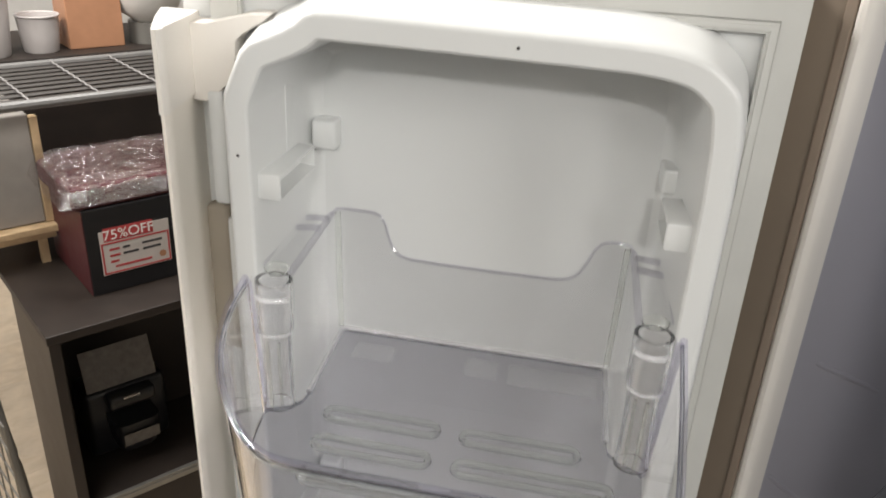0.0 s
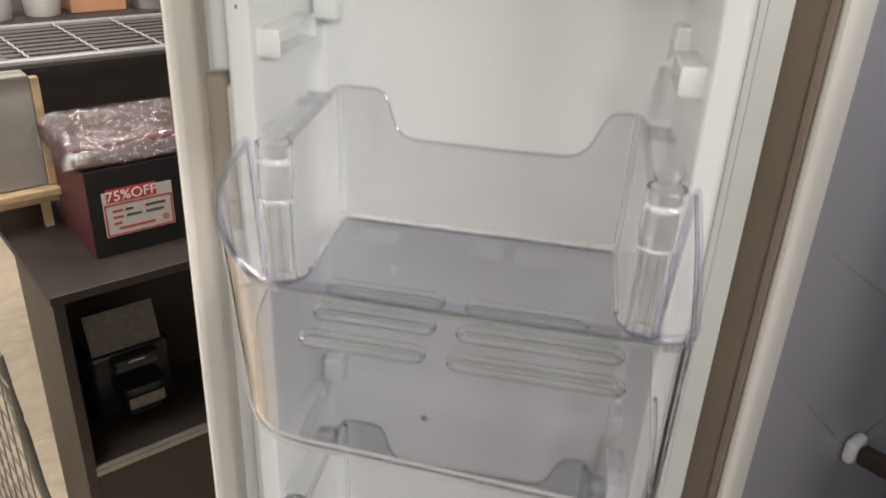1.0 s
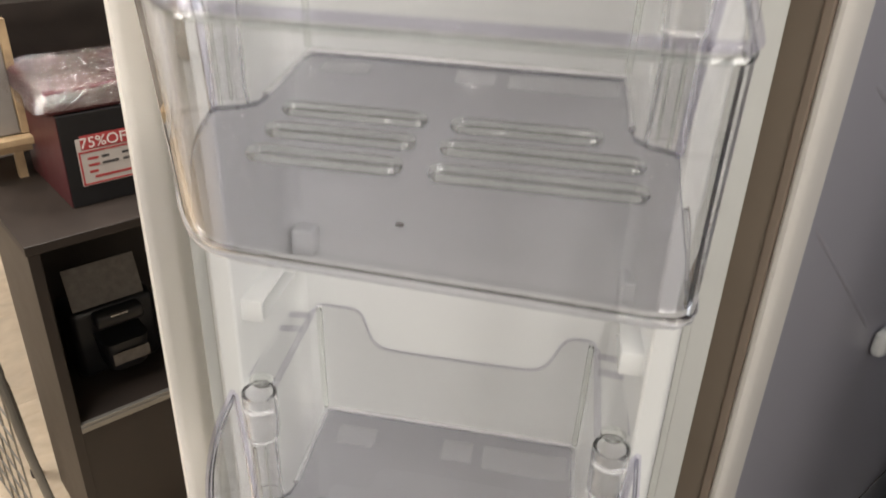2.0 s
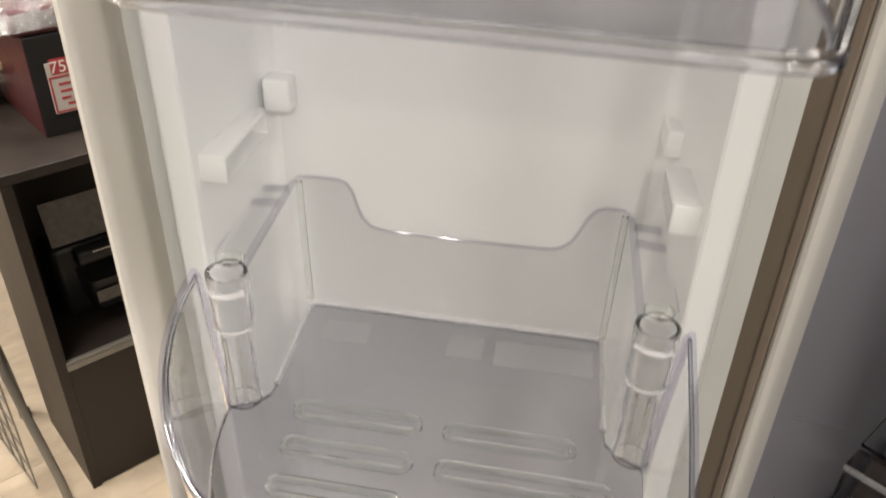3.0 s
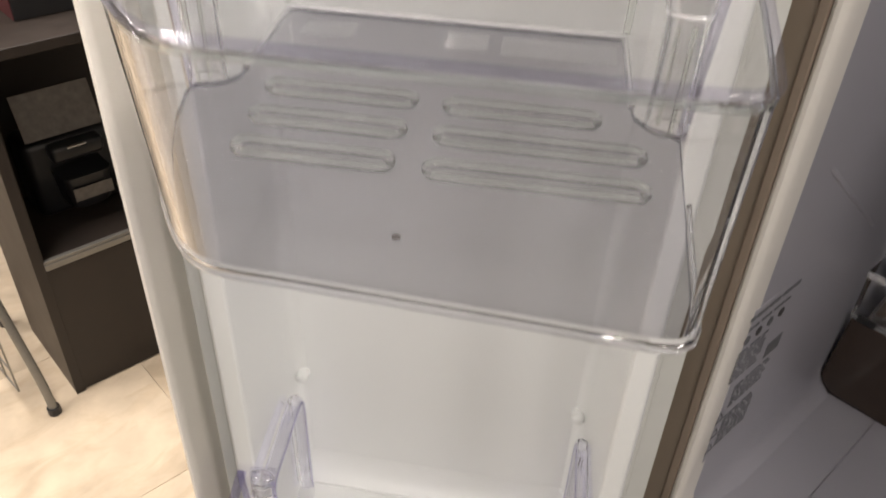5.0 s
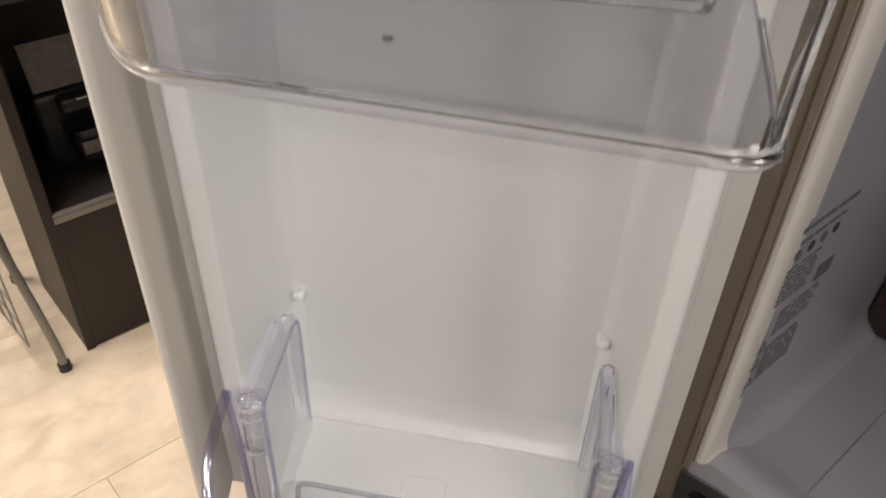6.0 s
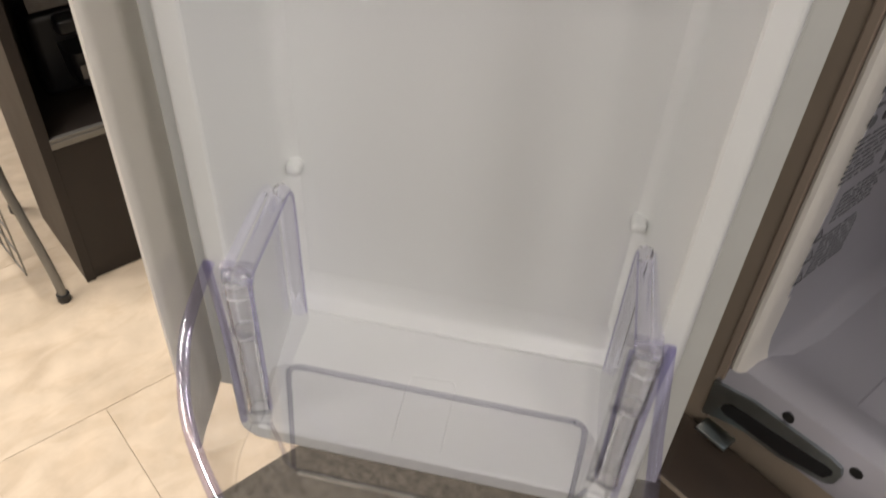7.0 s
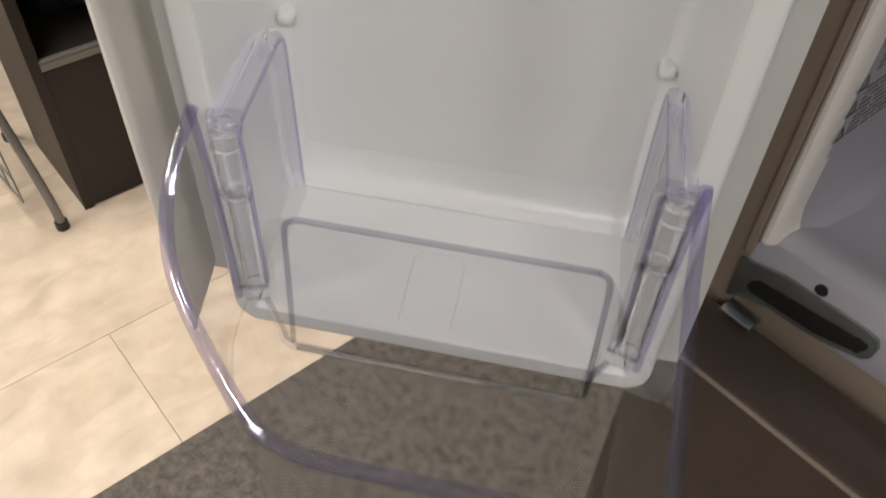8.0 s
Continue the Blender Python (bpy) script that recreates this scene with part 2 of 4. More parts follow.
def sweep(points, profile, bm=None):
    """A bar of any section along points: profile (sideways, upwards)."""
    pts = [Vector(p) for p in points]
    loops = []
    for i, p in enumerate(pts):
        d = pts[min(i + 1, len(pts) - 1)] - pts[max(i - 1, 0)]
        side = Vector((d.y, -d.x, 0)).normalized()
        loops.append([p + side * u + Vector((0, 0, v)) for u, v in profile])
    return rings(loops, bm=bm)


def soft_section(w, h, r):
    """A rectangle w by h with rounded corners."""
    out = []
    for cx, cy, a0 in ((w / 2 - r, h / 2 - r, 0), (r - w / 2, h / 2 - r, 90), (r - w / 2, r - h / 2, 180), (w / 2 - r, r - h / 2, 270)):
        out += [(cx + r * math.cos(radians(a0 + 30 * k)), cy + r * math.sin(radians(a0 + 30 * k))) for k in range(4)]
    return out


def smooth_line(points, per=6):
    """A curve through points (Catmull-Rom)."""
    p = [Vector(points[0])] + [Vector(q) for q in points] + [Vector(points[-1])]
    out = []
    for i in range(1, len(p) - 2):
        for k in range(per):
            t = k / per
            a, b, c, d = p[i - 1], p[i], p[i + 1], p[i + 2]
            out.append(0.5 * (2 * b + (c - a) * t + (2 * a - 5 * b + 4 * c - d) * t * t + (3 * b - a - 3 * c + d) * t ** 3))
    return out + [p[-2]]


def inward(loop, d):
    """A closed plan outline moved inwards by d (x, y); the outline runs counter-clockwise."""
    n, out = len(loop), []
    for i in range(n):
        a, b, c = Vector(loop[i - 1][:2]), Vector(loop[i][:2]), Vector(loop[(i + 1) % n][:2])
        u, w = (b - a).normalized(), (c - b).normalized()
        nu, nw = Vector((-u.y, u.x)), Vector((-w.y, w.x))
        m = nu + nw
        m = m.normalized() if m.length > 1e-6 else nu
        out.append(b + m * d / max(0.5, m.dot(nu)))
    return out


def bars(parent, name, rows, material, to_world):
    """Short flat printed bars: (u0, u1, v0, v1) on a plane given by to_world(u, v, out)."""
    for u0, u1, v0, v1 in rows:
        bm = bmesh.new()
        c = [to_world(u, v, o) for o in (0, 0.0004) for u, v in ((u0, v0), (u1, v0), (u1, v1), (u0, v1))]
        v = [bm.verts.new(p) for p in c]
        for f in ((0, 1, 2, 3), (4, 5, 6, 7), (0, 1, 5, 4), (1, 2, 6, 5), (2, 3, 7, 6), (3, 0, 4, 7)):
            bm.faces.new([v[k] for k in f])
        part(name, bm, material, parent)


# ---- the shop ----
def shop_part(name, bm, material, label="", kind="structure", category=""):
    ob = part(name, bm, material, None, label)
    ob.matrix_world = SHOP
    return tagged(ob, label, category, "", kind)


shop_part("ground", box(-4.36, 4.0, -3.84, 3.48, -0.12, -0.006), JOINT, "dark screed under the beige floor tiles", category="floor")
shop_part("ceiling", box(-4.36, 4.0, -3.84, 3.48, ROOM, ROOM + 0.1), CEIL, "off-white painted shop ceiling", category="ceiling")
shop_part("wall_north", box(-4.36, 4.0, 3.48, 3.58, -0.12, ROOM + 0.1), WALL, "off-white painted shop wall", category="wall")
shop_part("wall_south", box(-4.36, 4.0, -3.94, -3.84, -0.12, ROOM + 0.1), WALL, "off-white painted shop wall", category="wall")
shop_part("wall_west", box(-4.46, -4.36, -3.84, 3.48, -0.12, ROOM + 0.1), WALL, "off-white painted shop wall", category="wall")
shop_part("wall_east", box(4.0, 4.1, -3.84, 3.48, -0.12, ROOM + 0.1), WALL, "off-white painted shop wall", category="wall")
shop_part("carpet", box(-0.79, 4.0, -3.84, 3.48, -0.006, 0.002), CARPET, "short-pile grey speckled carpet under the refrigerator", category="carpet")

# ---- the refrigerator, x along its front, y into it ----
fridge = thing("refrigerator", SHOP, "brown French-door refrigerator with one white-lined door wide open", "refrigerator")
part("cabinet_side", box(-0.021, -0.002, 0.0, 0.62, 0.05, 1.97, 0.002), BROWN, fridge)
part("cabinet_side", box(0.60, 0.62, 0.0, 0.62, 0.05, 1.97, 0.002), BROWN, fridge)
part("cabinet_back", box(-0.002, 0.60, 0.60, 0.62, 0.05, 1.97), BROWN, fridge)
part("cabinet_top", box(-0.002, 0.60, 0.002, 0.60, 1.93, 1.97), BROWN, fridge)
# the front flange and its thin champagne edge
part("front_flange", box(-0.022, 0.0030, -0.004, 0.0, 1.02, 1.968, 0.001), BROWN, fridge)
part("edge_trim", box(-0.0020, 0.0034, -0.0062, -0.0035, 1.085, 1.93, 0.0010), GOLD, fridge, "thin champagne metal trim")


def liner_wall(first, last):
    """A stretch of the left inner wall's section: a rounded front lip, then a flat wall, down to a rounded floor corner."""
    prof = [(0.0032, -0.002), (0.0040, -0.0056), (0.0058, -0.0070), (0.0082, -0.0071), (0.0102, -0.0056), (0.0113, -0.0025), (0.0118, 0.003), (0.0121, 0.012), (0.0124, 0.06), (0.013, 0.59)][first:last]
    bm = bmesh.new()
    zs = [1.098, 1.1015, 1.107, 1.117, 1.145, 1.93]
    out = [0.015, 0.007, 0.003, 0.0, 0.0, 0.0]
    rows = [[(x + o * min(1.0, max(0.0, (y + 0.004) / 0.03)), y, z) for x, y in prof] for z, o in zip(zs, out)]
    return rings(rows, closed=False, caps=(False, False), bm=bm)


# the lip is the wall's plastic too, but in a brighter, lit tone
part("front_lip", liner_wall(0, 8), PALECREAM, fridge, "pale rounded front lip", smooth=True)
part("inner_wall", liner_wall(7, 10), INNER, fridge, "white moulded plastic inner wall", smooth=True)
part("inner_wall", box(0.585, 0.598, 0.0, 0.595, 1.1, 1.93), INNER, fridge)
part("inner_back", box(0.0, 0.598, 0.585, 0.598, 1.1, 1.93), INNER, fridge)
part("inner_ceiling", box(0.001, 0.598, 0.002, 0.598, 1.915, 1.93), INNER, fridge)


def cross_rail():
    """The white rail under the compartment: floor, rounded nose, front face."""
    prof = [(0.598, 1.0985), (0.06, 1.0985), (0.03, 1.0985), (0.022, 1.1005), (0.012, 1.1035), (0.004, 1.1030), (-0.002, 1.0985), (-0.004, 1.092), (-0.004, 1.062), (-0.002, 1.058), (0.02, 1.057), (0.598, 1.057)]
    return rings([[(x, y, z) for y, z in prof] for x in (-0.001, 0.598)])


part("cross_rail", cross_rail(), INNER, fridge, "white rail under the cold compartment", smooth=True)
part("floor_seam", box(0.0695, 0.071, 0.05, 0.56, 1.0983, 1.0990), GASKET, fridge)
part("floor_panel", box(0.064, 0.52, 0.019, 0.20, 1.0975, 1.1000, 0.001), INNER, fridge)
part("toe_band", box(-0.021, 0.62, 0.0, 0.012, 0.99, 1.057, 0.002), BROWN, fridge)


def slope_rib(y0, z0, y1, z1, wide):
    return tube([(0.0085, y0, z0), (0.0112, y0 + (y1 - y0) * 0.12, z0 + (z1 - z0) * 0.12), (0.0116, y0 + (y1 - y0) * 0.85, z0 + (z1 - z0) * 0.85), (0.0090, y1, z1)], wide, 10)


part("wall_rib", slope_rib(0.006, 1.592, 0.166, 1.452, 0.0022), INNER, fridge, smooth=True)
part("wall_rib", slope_rib(0.028, 1.660, 0.185, 1.570, 0.0022), INNER, fridge, smooth=True)
part("wall_rib", slope_rib(0.030, 1.372, 0.180, 1.262, 0.0022), INNER, fridge, smooth=True)

# the other door, shut; unseen, added to keep side light off the inner wall
part("shut_door", box(0.268, 0.62, -0.064, -0.006, 1.045, 1.872, 0.006, 3), DRAWER, fridge, "shut dark brown door", smooth=True)

# lower drawer front, body below
DRAWERS = [(0.62, 1.042), (0.33, 0.61), (0.07, 0.32)]
for z0, z1 in DRAWERS:
    d = part("drawer_front", box(-0.019, 0.62, -0.056, -0.006, z0, z1, 0.004, 3), DRAWER, fridge, "glossy dark brown drawer front", smooth=True)
    part("edge_trim", box(-0.017, 0.618, -0.0568, -0.0545, z1 - 0.0030, z1 - 0.0012, 0.0004), BROWN, d)
part("kick_plate", box(-0.01, 0.61, 0.02, 0.05, 0.012, 0.06, 0.003), BLACK, fridge)
for fx in (0.03, 0.56):
    part("levelling_foot", tube([(fx, 0.06, -0.004), (fx, 0.06, 0.06)], 0.018, 12), BLACK, fridge)


def hinge():
    """A folded plate: an upright face with a rounded end and a short foot."""
    face = [(-0.001, 1.0800), (0.010, 1.0825), (0.023, 1.0858), (0.072, 1.0866), (0.0785, 1.0850), (0.0805, 1.0800), (0.0795, 1.0720), (0.0760, 1.0680), (0.050, 1.0610), (0.026, 1.0600), (0.012, 1.0560), (-0.001, 1.0500)]
    bm = rings([[(x, y, z) for x, z in face] for y in (-0.0040, -0.0062)])
    box(0.003, 0.024, -0.017, -0.0045, 1.0465, 1.0488, 0.0008, bm=bm)
    return bm


hin = part("door_hinge", hinge(), STEEL, fridge, "zinc-plated steel door hinge bracket", smooth=True)
part("hinge_slot", rings([[(x, y, z) for x, z in ((0.0085, 1.0645), (0.0095, 1.0695), (0.0135, 1.0733), (0.0447, 1.0767), (0.0715, 1.0802), (0.0757, 1.0796), (0.0765, 1.0770), (0.0735, 1.0708), (0.0500, 1.0645), (0.0238, 1.0632), (0.0120, 1.0625))] for y in (-0.0058, -0.0068)]), BLACK, hin, "black slot in the bracket")
for sx, sz in ((0.0432, 1.0905), (0.0850, 1.0872)):
    part("screw_cap", tube([(sx, -0.0045, sz), (sx, -0.0012, sz)], 0.0036, 14), BLACK, fridge)

# the warning label on the inner wall: grey bars, triangles
label_u = lambda u, v, o: (0.01246 + o, u + 0.003, v)
sheet = part("warning_label", box(0.0112, 0.01245, 0.0075, 0.069, 1.152, 1.284), INNER, fridge, "white warning label with grey print")
rng = random.Random(4)
LINES = []
BLOCKS = ((0.001, 0.060, 1.2770, 0.0030, 1), (0.003, 0.056, 1.2690, 0.0020, 1), (0.000, 0.034, 1.2520, 0.0012, 8), (0.012, 0.056, 1.2170, 0.0013, 6), (0.012, 0.050, 1.1900, 0.0012, 9))
for u0, u1, v0, tall, count in BLOCKS:
    for k in range(count):
        u = u0
        while u < u1 - 0.004:
            w = min(rng.uniform(0.003, 0.013), u1 - u)
            LINES.append((u, u + w, v0 - 0.0034 * k, v0 - 0.0034 * k + tall))
            u += w + rng.uniform(0.0014, 0.003)
LINES.append((0.043, 0.061, 1.2230, 1.2350))
bars(sheet, "print_bar", LINES, GREYINK, label_u)


def triangle(u, v, s):
    bm = bmesh.new()
    pts = [(-s, -s * 0.8), (s, -s * 0.8), (0, s)]
    outer = [bm.verts.new((0.0131, u + a, v + b)) for a, b in pts]
    inner = [bm.verts.new((0.0131, u + a * 0.62, v + b * 0.62)) for a, b in pts]
    for i in range(3):
        j = (i + 1) % 3
        bm.faces.new((outer[i], outer[j], inner[j], inner[i]))
    bmesh.ops.solidify(bm, geom=bm.faces[:], thickness=0.0003)
    return bm


for tu, tv in ((0.008, 1.196), (0.008, 1.182), (0.008, 1.167)):
    part("warning_sign", triangle(tu, tv, 0.0050), INK, sheet)
for k in range(4):
    part("pictogram", tube([(0.0124, 0.008 + 0.013 * k, 1.2615), (0.0130, 0.008 + 0.013 * k, 1.2615)], 0.0033, 12), INK if k % 2 else GREYINK, sheet)

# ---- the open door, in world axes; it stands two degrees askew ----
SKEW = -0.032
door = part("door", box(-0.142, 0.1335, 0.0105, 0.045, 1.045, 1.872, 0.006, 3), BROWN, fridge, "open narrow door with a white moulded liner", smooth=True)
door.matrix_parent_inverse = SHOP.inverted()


def frame_ring():
    """The flat border between the ridge and the door's edge, as deep as the door."""
    outer, inner = ((-0.140, 1.052), (0.1283, 1.052), (0.1283, 1.866), (-0.140, 1.866)), ((-0.100, 1.078), (0.100, 1.078), (0.100, 1.836), (-0.092, 1.822))
    loops = [[(x, y, z) for x, z in ring] for ring, y in ((outer, 0.0104), (outer, -0.0290), (inner, -0.0290), (inner, 0.0104))]
    return rings(loops + [loops[0]], caps=(False, False))


part("inner_frame", frame_ring(), LINER, door)


def dyke_outline():
    corner = lambda cx, cz, r, a0, a1, n: [(cx + r * math.cos(radians(a0 + (a1 - a0) * k / n)), cz + r * math.sin(radians(a0 + (a1 - a0) * k / n))) for k in range(n + 1)]
    pts = corner(-0.0935, 1.074, 0.012, 180, 270, 5)
    pts += [(-0.06, 1.062), (0.0, 1.062), (0.06, 1.062)]
    pts += corner(0.0935, 1.074, 0.012, 270, 360, 5)
    pts += [(0.1055, z) for z in (1.2, 1.4, 1.6, 1.75, 1.785)]
    turn = smooth_line([(0.1052, 1.795, 0), (0.1045, 1.8088, 0), (0.1018, 1.8246, 0), (0.0962, 1.8322, 0), (0.0870, 1.8387, 0), (0.0742, 1.8419, 0), (0.0600, 1.8432, 0)], 4)
    pts += [(p.x, p.y) for p in turn]
    pts += [(0.034, 1.8438), (0.0, 1.8444), (-0.032, 1.8450)]
    pts += [(-0.058, 1.8453), (-0.0650, 1.8451), (-0.0690, 1.8438), (-0.0735, 1.8398), (-0.0790, 1.8366), (-0.0930, 1.8305), (-0.0970, 1.8262), (-0.1048, 1.8085), (-0.1056, 1.8030)]
    pts += [(-0.1055, z) for z in (1.75, 1.6, 1.4, 1.2)]
    return pts


def liner():
    """The liner: a ridge round the door and a deep pan, lofted from the gasket plane to the back."""
    base = dyke_outline()
    # inset, y, lift of the bottom edge
    sections = [(-0.0090, -0.0300, 0), (-0.0082, -0.0330, 0), (-0.0020, -0.0630, 0), (-0.0016, -0.0648, 0), (-0.0004, -0.0668, 0), (0.0008, -0.0674, 0), (0.0020, -0.0674, 0), (0.0080, -0.0674, 0), (0.0093, -0.0674, 0.0004),
                (0.0103, -0.0666, 0.0004), (0.0107, -0.0650, 0.0008), (0.0110, -0.0630, 0.0015), (0.0138, -0.0085, 0.0302), (0.0138, -0.0075, 0.0308), (0.0139, -0.0068, 0.0316), (0.0142, -0.0030, 0.0345), (0.0150, 0.0002, 0.0370), (0.0165, 0.0030, 0.0400), (0.0195, 0.0054, 0.0440), (0.0240, 0.0062, 0.0460)]
    loops = []
    n = len(base)
    for inset, y, lift in sections:
        off = inward(base, inset)
        row = []
        for i, p in enumerate(off):
            down = max(0.0, min(1.0, 1 - (base[i][1] - 1.0635) / 0.012))
            row.append((p.x, y, p.y + lift * down))
        loops.append(row)
    return rings(loops, caps=(False, False))


part("liner_back", box(-0.0915, 0.0915, 0.0056, 0.0100, 1.100, 1.836), LINER, door)
lin = part("door_liner", liner(), LINER, door, "white moulded door liner", smooth=True)


def gasket_ring(grow0, grow1, y, thick):
    base = [(-0.1100, 1.062), (0.1125, 1.062), (0.1125, 1.8465), (-0.1100, 1.8465)]
    a, b = inward(base, -grow0), inward(base, -grow1)
    loops = [[(p.x, yy, p.y) for p in ring] for ring, yy in ((a, y), (a, y - thick), (b, y - thick), (b, y))]
    return rings(loops + [loops[0]], caps=(False, False))


for sx, sz in ((-0.1007, 1.782), (0.0169, 1.8388)):
    part("speck", tube([(sx, -0.0672, sz), (sx, -0.0677, sz)], 0.0007, 8), INK, lin)

part("gasket", gasket_ring(0.0, 0.0045, -0.0306, 0.0035), GASKET, door)
part("gasket_ridge", gasket_ring(0.0012, 0.0032, -0.0338, 0.0010), GASKET, door)
part("gasket_lip", gasket_ring(0.0049, 0.0150, -0.0306, 0.0024), GASKET, door)


def ledge_panel():
    ring = [(x, y, 1.1066 + 0.577 * (y + 0.0075)) for x, y in ((-0.0215, -0.0615), (-0.0188, -0.0330), (-0.0178, -0.0300), (-0.0155, -0.0288), (0.0050, -0.0282), (0.0070, -0.0295), (0.0078, -0.0325), (0.0055, -0.0615))]
    return tube(ring, 0.0006, 6)


part("ledge_panel", ledge_panel(), LINER, door)
part("ledge_crease", tube([(-0.0905, -0.0072, 1.1070), (0.0, -0.0072, 1.1070), (0.0905, -0.0072, 1.1070)], 0.0009, 8), LINER, door, smooth=True)


def bracket(side, z, y0=-0.062, y1=-0.013):
    """A hollow ridge on the liner's side wall."""
    bm = box(-0.0975, -0.084, y0, y1, z, z + 0.0125, 0.0012)
    for f in list(bm.faces):
        if f.normal.x > 0.9 and f.calc_area() > 1e-4:
            r = bmesh.ops.inset_region(bm, faces=[f], thickness=0.0022)
            bmesh.ops.translate(bm, verts=f.verts, vec=(-0.007, 0, 0))
    bmesh.ops.scale(bm, vec=(-side, 1, 1), verts=bm.verts)
    return bm


def stop(side, z):
    if side < 0:
        return box(-0.0885, -0.0760, -0.0055, 0.008, z + 0.001, z + 0.0165, 0.0018, 3)
    return box(0.0855, 0.0960, -0.012, 0.008, z + 0.0005, z + 0.0130, 0.0018, 3)


FLOORS = (1.658, 1.440)
for side in (-1, 1):
    for zf in FLOORS:
        part("support_bracket", bracket(side, zf + 0.102, -0.062, -0.013 if side < 0 else -0.030), LINER, door, smooth=True)
        part("support_block", stop(side, zf + 0.108), LINER, door, smooth=True)
    bm = box(-0.0900, -0.0825, -0.0028, 0.008, 1.1990, 1.2060, 0.0026, 3)
    bmesh.ops.scale(bm, vec=(-side, 1, 1), verts=bm.verts)
    part("support_block", bm, LINER, door, smooth=True)

# the folding mullion on the free edge
mull = part("mullion", rings([[(x, y, z) for x, y in [(-0.1335, -0.0305), (-0.1315, -0.040), (-0.1268, -0.072), (-0.1250, -0.0785), (-0.1258, -0.0815), (-0.1275, -0.0812), (-0.1400, -0.055), (-0.1500, -0.0305)]] for z in (1.06, 1.801)]), CREAM, door, "cream folding mullion bar", smooth=True)
part("mullion_cap", rings([[(x, y, z) for x, y in [(-0.1320, -0.0305), (-0.130, -0.040), (-0.1258, -0.074), (-0.1242, -0.0800), (-0.1252, -0.0830), (-0.1275, -0.0825), (-0.1405, -0.055), (-0.1505, -0.0305)]] for z in (1.8015, 1.8365)]), PALECREAM, mull, smooth=True)
GUIDE = ((-0.1300, 1.7990), (-0.1240, 1.7985), (-0.1200, 1.8010), (-0.1120, 1.8085), (-0.1090, 1.8140), (-0.1080, 1.8270), (-0.1045, 1.8305), (-0.0945, 1.8365), (-0.0915, 1.8395), (-0.1010, 1.8390), (-0.1215, 1.8335), (-0.1300, 1.8335))
part("mullion_guide", rings([[(x + d, y, z) for x, z in GUIDE] for y, d in ((-0.0300, -0.002), (-0.0440, 0.0), (-0.0455, -0.0006))]), PALECREAM, mull, smooth=True)
part("side_gasket", box(-0.1240, -0.1160, -0.046, -0.0285, 1.748, 1.804, 0.0018), LINER, door, smooth=True)
# a solid block; the notch's shade is put into its taupe colour
part("finger_recess", box(-0.1330, -0.1200, -0.0400, -0.0300, 1.660, 1.7440, 0.0030, 3), SHADETAUPE, door, "finger recess block in a shade-toned taupe", smooth=True)
part("side_gasket", box(-0.1195, -0.1135, -0.044, -0.0285, 1.10, 1.7405, 0.0018), LINER, door, smooth=True)


